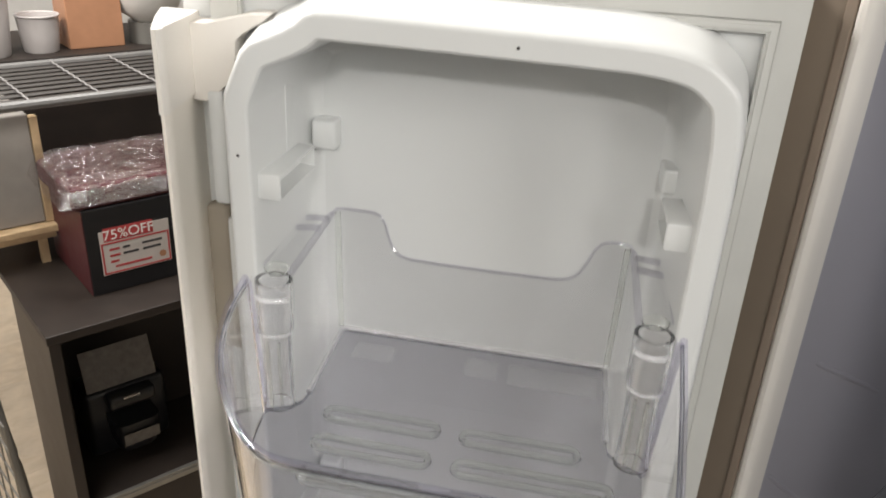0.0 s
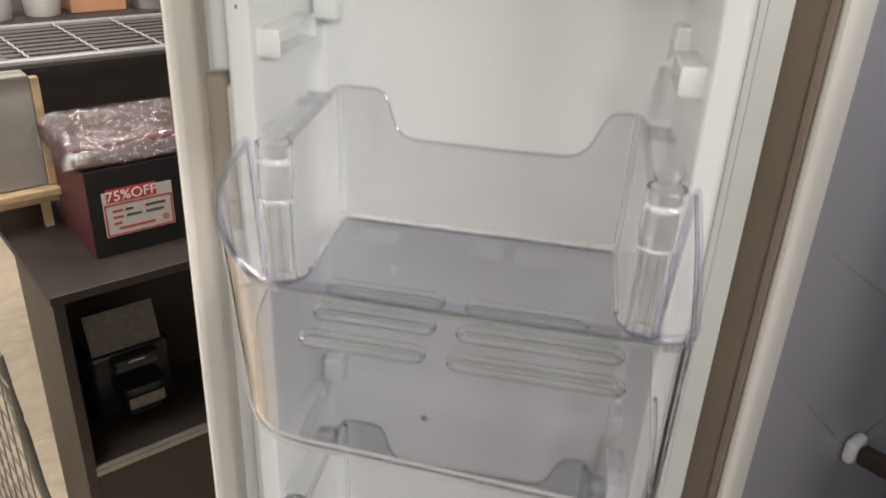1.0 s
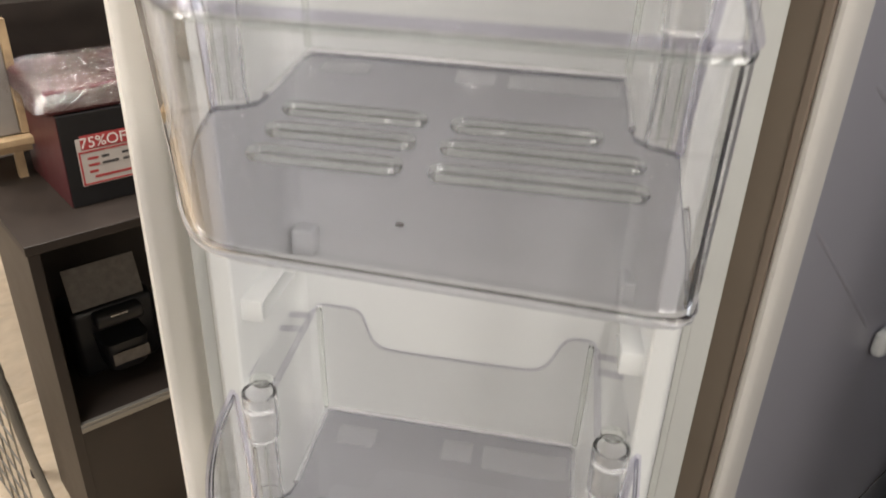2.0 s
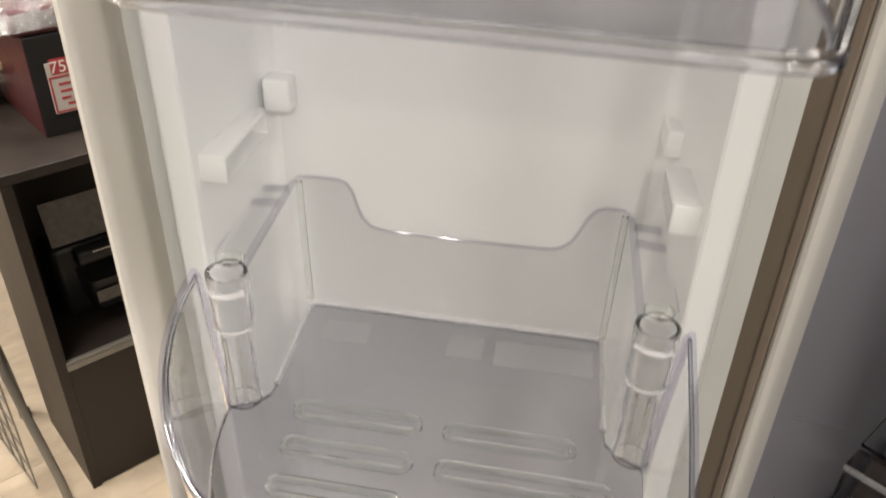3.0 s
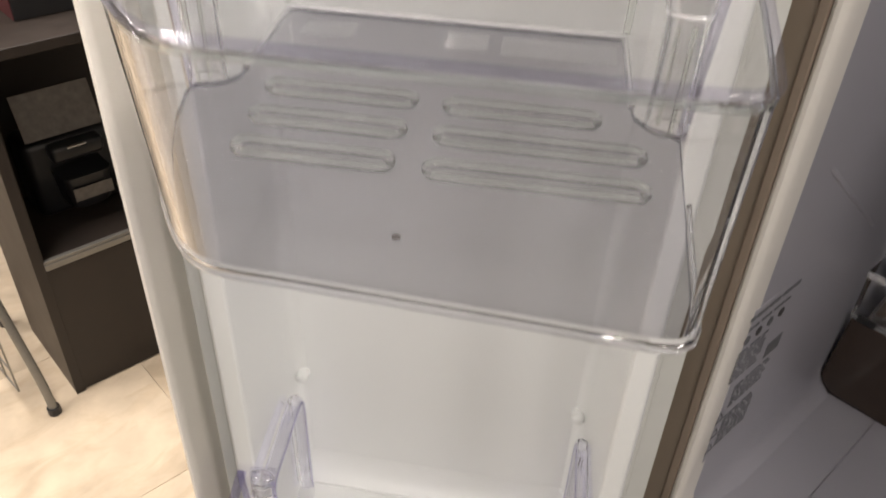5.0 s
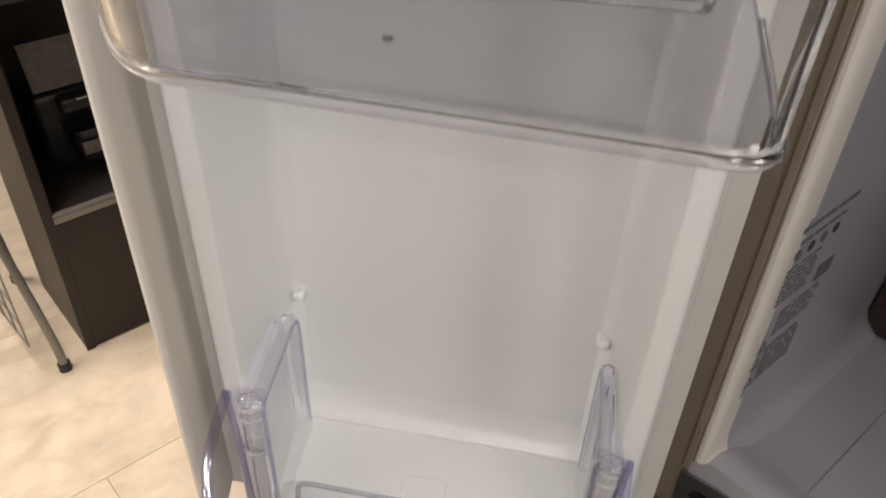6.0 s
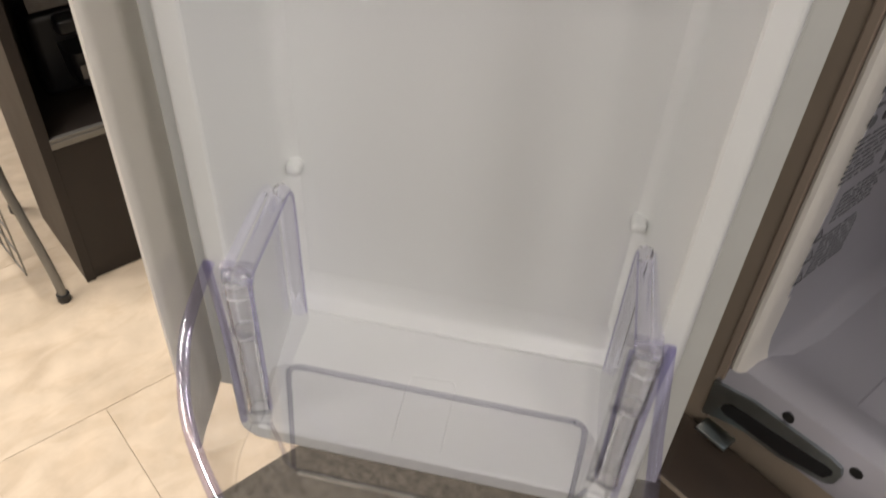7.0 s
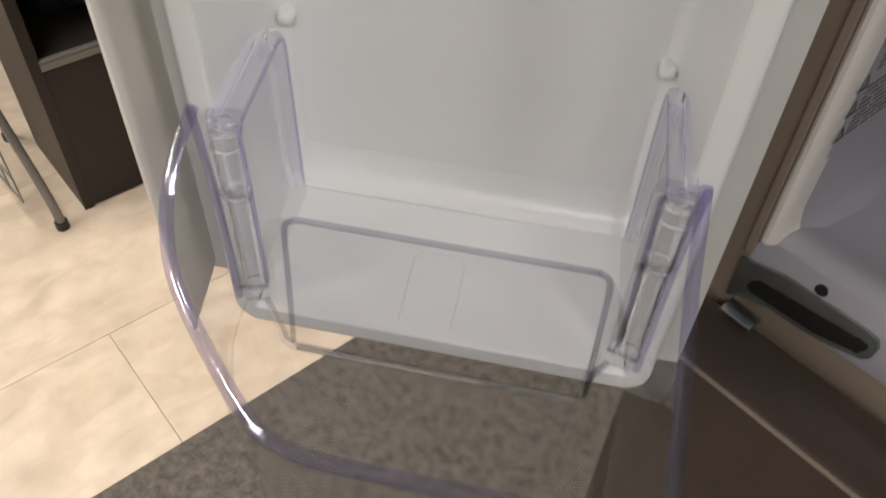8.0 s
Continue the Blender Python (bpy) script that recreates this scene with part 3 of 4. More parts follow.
# ---- clear bins ----
def bin_outline():
    """Plan of an upper bin, counter-clockwise: x, y at the top; x, y at the foot; height of the top edge."""
    rows = []
    # left side, from the back to the front
    left = [(-0.0785, -0.004, -0.0765, -0.004, 0.074), (-0.0790, -0.030, -0.0767, -0.030, 0.070), (-0.0790, -0.060, -0.0768, -0.060, 0.068), (-0.0800, -0.0655, -0.0775, -0.0655, 0.068),
            (-0.0840, -0.0700, -0.0815, -0.0700, 0.068), (-0.0940, -0.0730, -0.0900, -0.0735, 0.068), (-0.0975, -0.0760, -0.0930, -0.0775, 0.068)]
    curve_t = smooth_line([(-0.0975, -0.0760, 0.068), (-0.0955, -0.1000, 0.0655), (-0.0880, -0.1260, 0.0635), (-0.0775, -0.1475, 0.0620), (-0.0660, -0.1640, 0.0610), (-0.0560, -0.1745, 0.0605), (-0.0470, -0.1795, 0.060), (-0.0380, -0.1810, 0.060)], 3)
    curve_b = smooth_line([(-0.0930, -0.0775, 0), (-0.0905, -0.1000, 0), (-0.0835, -0.1230, 0), (-0.0745, -0.1420, 0), (-0.0650, -0.1570, 0), (-0.0570, -0.1660, 0), (-0.0490, -0.1705, 0), (-0.0400, -0.1720, 0)], 3)
    rows += left + [(a.x, a.y, b.x, b.y, a.z) for a, b in list(zip(curve_t, curve_b))[1:]]
    rows += [(x, -0.1812, x, -0.1728 - 0.05 * (x + 0.02), 0.060) for x in (-0.02, 0.0, 0.025, 0.05)]
    rows += [(0.0760, -0.1815, 0.0757, -0.1778, 0.060), (0.0820, -0.1808, 0.0822, -0.1770, 0.060), (0.0862, -0.1785, 0.0862, -0.1740, 0.060), (0.0882, -0.1740, 0.0880, -0.1690, 0.060)]
    rows += [(0.0905, -0.1550, 0.0895, -0.1490, 0.0615), (0.0940, -0.1200, 0.0912, -0.1130, 0.0645), (0.0975, -0.0760, 0.0930, -0.0775, 0.068)]
    rows += [(-x, y, -u, w, h) for x, y, u, w, h in left[:-1][::-1]]
    # back, right to left: shoulders and a dip
    rows += [(0.0770, 0.0000, 0.0755, 0.0000, 0.0755), (0.0735, 0.0015, 0.0725, 0.0015, 0.0755)]
    dip = [(0.0660, 0.0755), (0.0620, 0.0740), (0.0585, 0.0695), (0.0555, 0.0620), (0.0525, 0.0560), (0.0480, 0.0520), (0.0420, 0.0505)]
    rows += [(x + 0.001, 0.0015, x + 0.001, 0.0015, h) for x, h in dip]
    rows += [(x, 0.0015, x, 0.0015, 0.0500) for x in (0.02, 0.0, -0.02)]
    rows += [(x, 0.0015, x, 0.0015, h) for x, h in ((-0.0370, 0.0505), (-0.0425, 0.0520), (-0.0463, 0.0560), (-0.0487, 0.0620), (-0.0507, 0.0695), (-0.0536, 0.0740), (-0.0575, 0.0755))]
    rows += [(-0.0735, 0.0015, -0.0725, 0.0015, 0.0755), (-0.0770, 0.0000, -0.0755, 0.0000, 0.0755)]
    return rows


SLOPE = 0.0625


def bin_shell(rows, keep, thick=0.0022):
    """Hollow walls round the kept stretch of an outline, closed all round."""
    levels = (0.0, 0.04, 0.5, 0.97, 1.0)
    top, low = [(r[0], r[1]) for r in rows], [(r[2], r[3]) for r in rows]
    skins = ((levels, top, low), (levels[::-1], inward(top, thick), inward(low, thick)))
    loops = []
    for steps, t, lo in skins:
        for s in steps:
            loops.append([(lo[k][0] + (t[k][0] - lo[k][0]) * s, lo[k][1] + (t[k][1] - lo[k][1]) * s, SLOPE * lo[k][1] * (1 - s) + rows[k][4] * s) for k in keep])
    bm = bmesh.new()
    grid = [[bm.verts.new(p) for p in loop] for loop in loops]
    n = len(keep)
    for a, b in zip(grid, grid[1:] + grid[:1]):
        for k in range(n - 1):
            bm.faces.new((a[k], a[k + 1], b[k + 1], b[k]))
    for end in (0, n - 1):
        for k in range(len(levels) - 1):
            bm.faces.new((grid[k][end], grid[k + 1][end], grid[-k - 2][end], grid[-k - 1][end]))
    return bm


def bin_floor(rows, thick=0.0024, foot=0.0):
    low = inward([(r[2], r[3]) for r in rows], 0.0024)
    return rings([[(p.x, p.y, foot + SLOPE * p.y + h) for p in low] for h in (0.0, thick)], caps=(False, True))


def slot(x0, x1, y, z, half=0.0040, bead=0.0018):
    """A raised bead in the bin's floor, round a long slot with round ends."""
    ring = []
    for cx, a0 in ((x1 - half, -90), (x0 + half, 90)):
        ring += [(cx + half * math.cos(radians(a0 + 22.5 * k)), y + half * math.sin(radians(a0 + 22.5 * k)), z + bead * 0.6 + SLOPE * half * math.sin(radians(a0 + 22.5 * k))) for k in range(9)]
    return tube(ring, bead, 8, closed=True)


def column(side, x, y, z0, z1, r):
    """The hollow post at the bin's side: an open cup with a rounded foot over a slimmer shaft, thin-walled."""
    h, w = z1 - z0, 0.0016
    prof = [(r * 1.04, z0), (r * 0.98, z0 + 0.003), (r * 0.93, z0 + 0.008), (r * 0.90, z0 + h * 0.54), (r * 0.93, z0 + h * 0.575), (r * 1.03, z0 + h * 0.605), (r * 1.09, z0 + h * 0.64), (r * 1.11, z0 + h * 0.70), (r * 1.12, z1 - 0.003), (r * 1.10, z1 - 0.001), (r * 1.06, z1)]
    prof += [(q - w, z) for q, z in prof[::-1]]
    prof += prof[:1]
    rows = [[(side * (x + q * math.cos(t)), y + q * math.sin(t), z) for t in [2 * math.pi * k / 28 for k in range(28)]] for q, z in prof]
    bm = rings(rows, caps=(False, False))
    bmesh.ops.remove_doubles(bm, verts=bm.verts, dist=1e-6)
    return bm


def post_ring(side, x, y, z, r, thick=0.0007, start=0, end=360):
    """A moulded step round a post, or a crescent of one from start to end degrees."""
    whole = end - start >= 360
    n = 24 if whole else 14
    turns = [radians(start + (end - start) * k / (n if whole else n - 1)) for k in range(n)]
    return tube([(side * (x + r * math.cos(t)), y + r * math.sin(t), z) for t in turns], thick, 8, closed=whole)


def lump(side, x, y, z, size):
    """A small rounded swelling."""
    bm = bmesh.new()
    bmesh.ops.create_uvsphere(bm, u_segments=16, v_segments=10, radius=1.0)
    for v in bm.verts:
        v.co = Vector((side * x + v.co.x * size[0], y + v.co.y * size[1], z + v.co.z * size[2]))
    return bm


def hook(side):
    """The thick flange with which the bin hangs over its bracket, with a lip at its front."""
    bm = box(-0.0950, -0.0792, -0.0600, -0.0040, 0.0655, 0.0700, 0.0014, 3)
    bmesh.ops.scale(bm, vec=(-side, 1, 1), verts=bm.verts)
    for v in bm.verts:
        v.co.z += (v.co.y + 0.063) * 0.05
    return bm


def no_shadow(root):
    for o in root.children_recursive:
        if o.data and o.data.materials and o.data.materials[0] in (CLEAR, CUP, RIB, DIMLINE, THICK, FOOT, EDGE, VGLASS, GLASS, FILM):
            o.visible_shadow = False


ROWS_BIN = bin_outline()


def inner_edge(loop, d):
    return [(p.x, p.y, q[2]) for p, q in zip(inward([(a[0], a[1]) for a in loop], d), loop)]


def door_bin(z, label):
    root = thing("door_bin", Matrix.Translation((0, 0, z)), label, "door bin", "bins on the open door")
    n_all = len(ROWS_BIN)
    first = next(k for k in range(n_all) if ROWS_BIN[k][1] < -0.0755)
    last = max(k for k in range(n_all) if ROWS_BIN[k][1] < -0.0755)
    turn = next(k for k in range(n_all) if ROWS_BIN[k][0] > 0.0881)
    trimmed = [(*r[:4], r[4] - 0.0016) for r in ROWS_BIN]
    part("front_wall", bin_shell(trimmed, list(range(first, turn + 1))), CLEAR, root, smooth=True)
    part("side_wall", bin_shell(trimmed, list(range(turn, last + 1))), FRONT, root, smooth=True)
    part("back_wall", bin_shell(ROWS_BIN, list(range(last, n_all)) + list(range(0, first + 1))), POST, root, smooth=True)
    part("base", bin_floor(ROWS_BIN), BASE, root, "greyish clear base", smooth=True)
    n = [i for i, r in enumerate(ROWS_BIN) if r[1] < -0.0755]
    front = [(ROWS_BIN[i][0], ROWS_BIN[i][1] + 0.0011, ROWS_BIN[i][4] + 0.0002) for i in n]
    part("rim", sweep(front, soft_section(0.0030, 0.0027, 0.0011)), EDGE, root, "violet-tinged thick rim", smooth=True)
    # glass strand added to give the dark refracted line below the rim
    part("rim_line", tube([(x, y + 0.0004, z - 0.0032) for x, y, z in front], 0.0009, 10), GLASS, root, smooth=True)
    rear = [(r[0], r[1] - 0.0009, r[4] + 0.0001) for r in ROWS_BIN if r[1] > -0.0045]
    cut = max(range(1, len(rear)), key=lambda k: (Vector(rear[k]) - Vector(rear[k - 1])).length)
    part("back_rim", tube(rear[cut:] + rear[:cut], 0.0009, 6), VIOLET, root, smooth=True)
    low = [(r[2], r[3], SLOPE * r[3] + 0.0026) for r in ROWS_BIN]
    heel = [(x, y - 0.0022 if y > -0.001 else y, z) for x, y, z in inner_edge(low, 0.0026) if y > -0.064]
    cut = max(range(1, len(heel)), key=lambda k: (Vector(heel[k]) - Vector(heel[k - 1])).length)
    part("base_edge", tube(heel[cut:] + heel[:cut], 0.0016, 8), THICK, root, smooth=True)
    base = [(r[2], r[3] + 0.0008, SLOPE * r[3] - 0.0024) for r in ROWS_BIN if r[3] < -0.079]
    part("foot_rim", tube(base, 0.0011, 10, flat=1.5), FOOT, root, smooth=True)
    for row, y in enumerate((-0.0738, -0.0945, -0.1150)):
        zz = 0.0024 + SLOPE * y
        part("floor_rib", slot(-0.0605 + 0.0006 * row, -0.0055 - 0.0006 * row, y, zz), RIB, root, smooth=True)
        part("floor_rib", slot(0.0065 - 0.0006 * row, 0.0615 if row == 0 else 0.0765, y - 0.001, zz), RIB, root, smooth=True)
    for side in (-1, 1):
        post = part("post", column(side, 0.0860, -0.0700, -0.003, 0.0665, 0.0080), CUP, root, smooth=True)
        part("ring", post_ring(side, 0.0860, -0.0700, 0.0660, 0.0084, 0.0005), CUP, post, smooth=True)
        # crescents and slim ribs shaped to stand for the post's highlights
        part("ring", post_ring(side, 0.0860, -0.0700, 0.0590, 0.0080, 0.0015, 205, 325), THICK, post, smooth=True)
        part("ring", post_ring(side, 0.0860, -0.0700, 0.0400, 0.0082, 0.0009, 195, 345), THICK, post, smooth=True)
        part("highlight_rib", tube([(side * 0.0872, -0.0785, 0.0370), (side * 0.0866, -0.0778, -0.0010)], 0.0008, 8), RIB, post, smooth=True)
        part("highlight_rib", tube([(side * 0.0822, -0.0772, 0.0370), (side * 0.0820, -0.0766, 0.0010)], 0.0007, 8), RIB, post, smooth=True)
        part("hook_lip", lump(side, 0.0865, -0.0640, 0.0690, (0.0062, 0.0050, 0.0036)), RIB, root, smooth=True)
        part("hook", hook(side), POST, root, smooth=True)
        part("corner_edge", tube(smooth_line([(side * 0.0758, -0.0022, 0.0740), (side * 0.0752, -0.0026, 0.0400), (side * 0.0742, -0.0030, 0.0050)], 3), 0.0017, 10), RIB, root, smooth=True)
        part("wing_edge", tube([(side * 0.0962, -0.0762, 0.067), (side * 0.0935, -0.0760, 0.032), (side * 0.0908, -0.0758, -0.004)], 0.0020, 8), EDGE, root, smooth=True)
        part("hook_rail", tube([(side * 0.0792, -0.0665, 0.0688), (side * 0.0790, -0.034, 0.0712), (side * 0.0786, -0.0050, 0.0738)], 0.0018, 10), VIOLET, root, smooth=True)
        part("hook_rail", tube([(side * 0.0945, -0.0620, 0.0688), (side * 0.0945, -0.0060, 0.0715)], 0.0010, 8), VIOLET, root, smooth=True)
        for y0, r in ((-0.0080, 0.0016), (-0.0215, 0.0018)):
            part("hook_rib", tube([(side * 0.0796, y0, 0.0728), (side * 0.0940, y0, 0.0712)], r, 8), VIOLET, root, smooth=True)
    # thin rectangles a little whiter than the base
    for x0, x1, y0, y1 in ((-0.0620, -0.0400, -0.0270, -0.0130), (-0.0010, 0.0165, -0.0270, -0.0120), (0.0225, 0.0700, -0.0290, -0.0120)):
        bm = bmesh.new()
        low = [bm.verts.new((x, y, 0.0026 + SLOPE * y)) for x, y in ((x0, y0), (x1, y0), (x1, y1), (x0, y1))]
        high = [bm.verts.new(v.co + Vector((0, 0, 0.0003))) for v in low]
        bm.faces.new(high)
        for k in range(4):
            bm.faces.new((low[k], low[(k + 1) % 4], high[(k + 1) % 4], high[k]))
        part("pale_patch", bm, WHITISH, root, "faintly whiter patch")
    part("moulding_mark", tube([(0.002, -0.152, 0.0030 + SLOPE * -0.152), (0.002, -0.152, 0.0034 + SLOPE * -0.152)], 0.0014, 12), INK, root, "small grey moulding mark")
    no_shadow(root)
    return root


upper = door_bin(FLOORS[0], "empty clear plastic bin hooked high on the open door")
lower = copy_thing(upper, Matrix.Translation((0, 0, FLOORS[1])))
lower["label"] = "empty clear plastic bin hooked midway on the open door"


def bottle_outline():
    """Plan of the deep bottom bin: only its front part is closed."""
    left = [(-0.0560, -0.1040, -0.0620, -0.1010, 0.081), (-0.0620, -0.1020, -0.0665, -0.0985, 0.076), (-0.0680, -0.0950, -0.0700, -0.0930, 0.058), (-0.0740, -0.0880, -0.0750, -0.0870, 0.030), (-0.0800, -0.0800, -0.0805, -0.0800, 0.014), (-0.0815, -0.0775, -0.0812, -0.0775, 0.098), (-0.0885, -0.0775, -0.0880, -0.0775, 0.101), (-0.0975, -0.0800, -0.0930, -0.0800, 0.1065)]
    ct = smooth_line([(-0.0975, -0.0800, 0.1065), (-0.0975, -0.1080, 0.094), (-0.0870, -0.1360, 0.091), (-0.0745, -0.1560, 0.090), (-0.0560, -0.1770, 0.089), (-0.0370, -0.1960, 0.089), (-0.0270, -0.2020, 0.089), (-0.0150, -0.2050, 0.089)], 3)
    cb = smooth_line([(-0.0930, -0.0800, 0), (-0.0920, -0.1050, 0), (-0.0830, -0.1300, 0), (-0.0710, -0.1500, 0), (-0.0540, -0.1690, 0), (-0.0360, -0.1860, 0), (-0.0265, -0.1915, 0), (-0.0150, -0.1940, 0)], 3)
    rows = left + [(a.x, a.y, b.x, b.y, a.z) for a, b in list(zip(ct, cb))[1:]]
    rows += [(x, -0.2055, x, -0.1945, 0.089) for x in (0.01, 0.04, 0.06)]
    rows += [(0.0760, -0.2050, 0.0710, -0.1940, 0.089), (0.0835, -0.2020, 0.0780, -0.1905, 0.089), (0.0865, -0.1960, 0.0805, -0.1850, 0.089), (0.0905, -0.1600, 0.0850, -0.1500, 0.0905), (0.0945, -0.1150, 0.0895, -0.1100, 0.0935), (0.0975, -0.0800, 0.0930, -0.0800, 0.1065)]
    rows += [(-x if x > -0.057 else -x, y, -u, w, h) for x, y, u, w, h in left[:-1][::-1]]
    rows = [(x + 0.008 if y > -0.106 and 0 < x < 0.075 else x, y, u + 0.006 if w > -0.106 and 0 < u < 0.07 else u, w, h) for x, y, u, w, h in rows]
    rows += [(x, -0.1045, x, -0.1015, 0.0805) for x in (0.04, 0.0, -0.04)]
    return rows


ROWS_LOW = bottle_outline()


def arm_path():
    """Edge of the side plate, front top to back foot: y, z."""
    pts = smooth_line([(0, -0.0775, 0.0985), (0, -0.0740, 0.1022), (0, -0.0600, 0.1042), (0, -0.0380, 0.1072), (0, -0.0270, 0.1085), (0, -0.0222, 0.1068), (0, -0.0203, 0.1015), (0, -0.0196, 0.0850), (0, -0.0190, 0.0500), (0, -0.0184, 0.0200)], 3)
    return [(p.y, p.z) for p in pts]


def out(side):
    """The right-hand arm stands a little further out than the left one."""
    return 0.0055 if side > 0 else 0.0


def arm(side):
    """The flat side plate that reaches back to the liner."""
    prof = arm_path() + [(-0.0184, 0.0130), (-0.0770, 0.0090)]
    return rings([[(side * x + out(side), y, z) for y, z in prof] for x in (0.0785, 0.0806)])


def arm_bead(side, x, r):
    return tube([(side * x + out(side), y - 0.0006, z - 0.0010) for y, z in arm_path()], r, 8)


low_bin = thing("door_bin", Matrix.Translation((0, 0, 1.100)), "deep empty clear bottle bin at the foot of the open door", "door bin", "bins on the open door")
n_low = len(ROWS_LOW)
f_low = next(k for k in range(n_low) if ROWS_LOW[k][4] > 0.104)
l_low = max(k for k in range(n_low) if ROWS_LOW[k][4] > 0.104)
part("front_wall", bin_shell([(*r[:4], r[4] - 0.0020) for r in ROWS_LOW], list(range(f_low, l_low + 1)), 0.0024), FRONT, low_bin, smooth=True)
part("back_wall", bin_shell(ROWS_LOW, list(range(l_low, n_low)) + list(range(0, f_low + 1)), 0.0024), LOWWALL, low_bin, smooth=True)
part("base", bin_floor(ROWS_LOW), BASETHIN, low_bin, smooth=True)
part("rim", tube([(r[0], r[1] + 0.0012, r[4] + 0.0004) for r in ROWS_LOW if r[1] < -0.0795 and r[4] < 0.107 and not (r[1] > -0.106 and abs(r[0]) < 0.09)], 0.0026, 14), DEEPEDGE, low_bin, "violet-tinged thick rim", smooth=True)
BACK = [(-0.0618, -0.1008, -0.003), (-0.0590, -0.1020, 0.040), (-0.0572, -0.1030, 0.069), (-0.0556, -0.1038, 0.0768), (-0.0515, -0.1046, 0.0806), (-0.0440, -0.1047, 0.0812), (0.0, -0.1047, 0.0812), (0.0580, -0.1047, 0.0812), (0.0655, -0.1046, 0.0806), (0.0690, -0.1038, 0.0768), (0.0702, -0.1030, 0.069), (0.0712, -0.1020, 0.040), (0.0725, -0.1008, -0.003)]
part("back_rim", tube(smooth_line(BACK, 4), 0.0013, 8), DIMLINE, low_bin, smooth=True)
part("base_edge", tube([(x, y, SLOPE * y + 0.0012) for x, y in ((0.082, -0.0790), (0.0755, -0.0870), (0.0725, -0.0990), (0.068, -0.1012), (0.03, -0.1015), (-0.02, -0.1015), (-0.0600, -0.1012), (-0.0655, -0.0990), (-0.0745, -0.0870), (-0.082, -0.0790))], 0.0013, 6), DIMLINE, low_bin, smooth=True)
# a second strand, added only for glints along the edge
part("base_edge", tube([(x, -0.1040, SLOPE * -0.1040 + 0.0034) for x in (-0.0590, -0.03, 0.0, 0.03, 0.0680)], 0.0011, 8), RIB, low_bin, smooth=True)
for side in (-1, 1):
    a = part("arm", arm(side), LOWWALL, low_bin, smooth=True)
    part("flange", arm_bead(side, 0.0838 - 0.2 * out(side), 0.0040), VGLASS, a, "rounded clear bar", smooth=True)
    part("bead", arm_bead(side, 0.0795, 0.0006), DEEPEDGE, a, smooth=True)
    part("bar", arm_bead(side, 0.0915 - 0.5 * out(side), 0.0024), VGLASS, a, "violet-tinged rounded bar", smooth=True)
    post = part("post", column(side, 0.0893 + 0.4 * out(side), -0.0735, 0.0, 0.0960, 0.0058), CUP, low_bin, smooth=True)
    for zr, rr in ((0.0600, 0.0064), (0.0860, 0.0064), (0.0935, 0.0060)):
        part("ring", post_ring(side, 0.0893 + 0.4 * out(side), -0.0735, zr, rr), THICK, post, smooth=True)
    part("crossbar", tube([(side * 0.0960, -0.0765, 0.0610), (side * 0.0820, -0.0765, 0.0585)], 0.0019, 8), VIOLET, low_bin, smooth=True)
    part("knob", tube([(side * 0.0955, -0.0725, 0.0985), (side * 0.0820, -0.0720, 0.1000)], 0.0030, 10), VIOLET, low_bin, smooth=True)
    part("wing_edge", tube(smooth_line([(side * 0.0985, -0.0795, 0.1060), (side * 0.0965, -0.0792, 0.0700), (side * 0.0958, -0.0795, 0.030), (side * 0.0955, -0.0800, -0.004)], 3), 0.0019, 8), DEEPEDGE, low_bin, smooth=True)
    part("corner_edge", tube([(side * 0.0812 + 0.5 * out(side), -0.0770, 0.0985), (side * 0.0806 + 0.8 * out(side), -0.0780, 0.008)], 0.0012, 8), DEEPEDGE, low_bin, smooth=True)
    part("step_edge", tube([(side * 0.0955, -0.0795, 0.001), (side * 0.0885, -0.0768, 0.001), (side * 0.0810, -0.0775, 0.004)], 0.0011, 8), LINE, low_bin, smooth=True)
no_shadow(low_bin)

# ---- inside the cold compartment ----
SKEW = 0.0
crisper = thing("crisper_drawer", SHOP @ Matrix.Translation((0.013, 0.1925, 1.0995)), "dark smoked-brown drawer with a clear front lip inside the refrigerator", "drawer")
FACE = ((0.0012, 0.016), (0.0045, 0.009), (0.0120, 0.0008), (0.555, 0.0008), (0.565, 0.010), (0.562, 0.080), (0.0050, 0.080))
part("front_panel", rings([[(x, y, z) for x, z in FACE] for y in (0.002, 0.0)] + [[(x + (0.002 if x < 0.3 else -0.002), -0.0016, z + (0.002 if z < 0.03 else -0.002)) for x, z in FACE]]), SMOKE, crisper, smooth=True)
part("body", box(0.012, 0.555, 0.002, 0.34, 0.004, 0.078, 0.004), SMOKE, crisper)
part("clear_lip", box(0.004, 0.560, -0.006, 0.0175, 0.0810, 0.128, 0.002), CLEAR, crisper, smooth=True)
part("lip_rail", box(0.004, 0.560, -0.0085, -0.0062, 0.1210, 0.1265, 0.0008), THICK, crisper, smooth=True)
part("lid", box(0.004, 0.560, 0.018, 0.34, 0.1285, 0.1325, 0.001), GLASS, crisper)
for k in range(22):
    part("lip_slot", box(0.010 + 0.025 * k, 0.024 + 0.025 * k, -0.0075, -0.0062, 0.0825, 0.0885, 0.0004), BLACK, crisper)
no_shadow(crisper)
shelf = thing("refrigerator_shelf", SHOP @ Matrix.Translation((0.016, 0.165, 1.440)), "glass shelf with a brown-edged white trim inside the refrigerator", "shelf")
part("glass", box(0.0, 0.56, 0.012, 0.36, 0.004, 0.009), GLASS, shelf)
part("front_trim", box(0.008, 0.55, 0.0, 0.012, 0.0, 0.016, 0.004, 3), SMOKE, shelf, smooth=True)
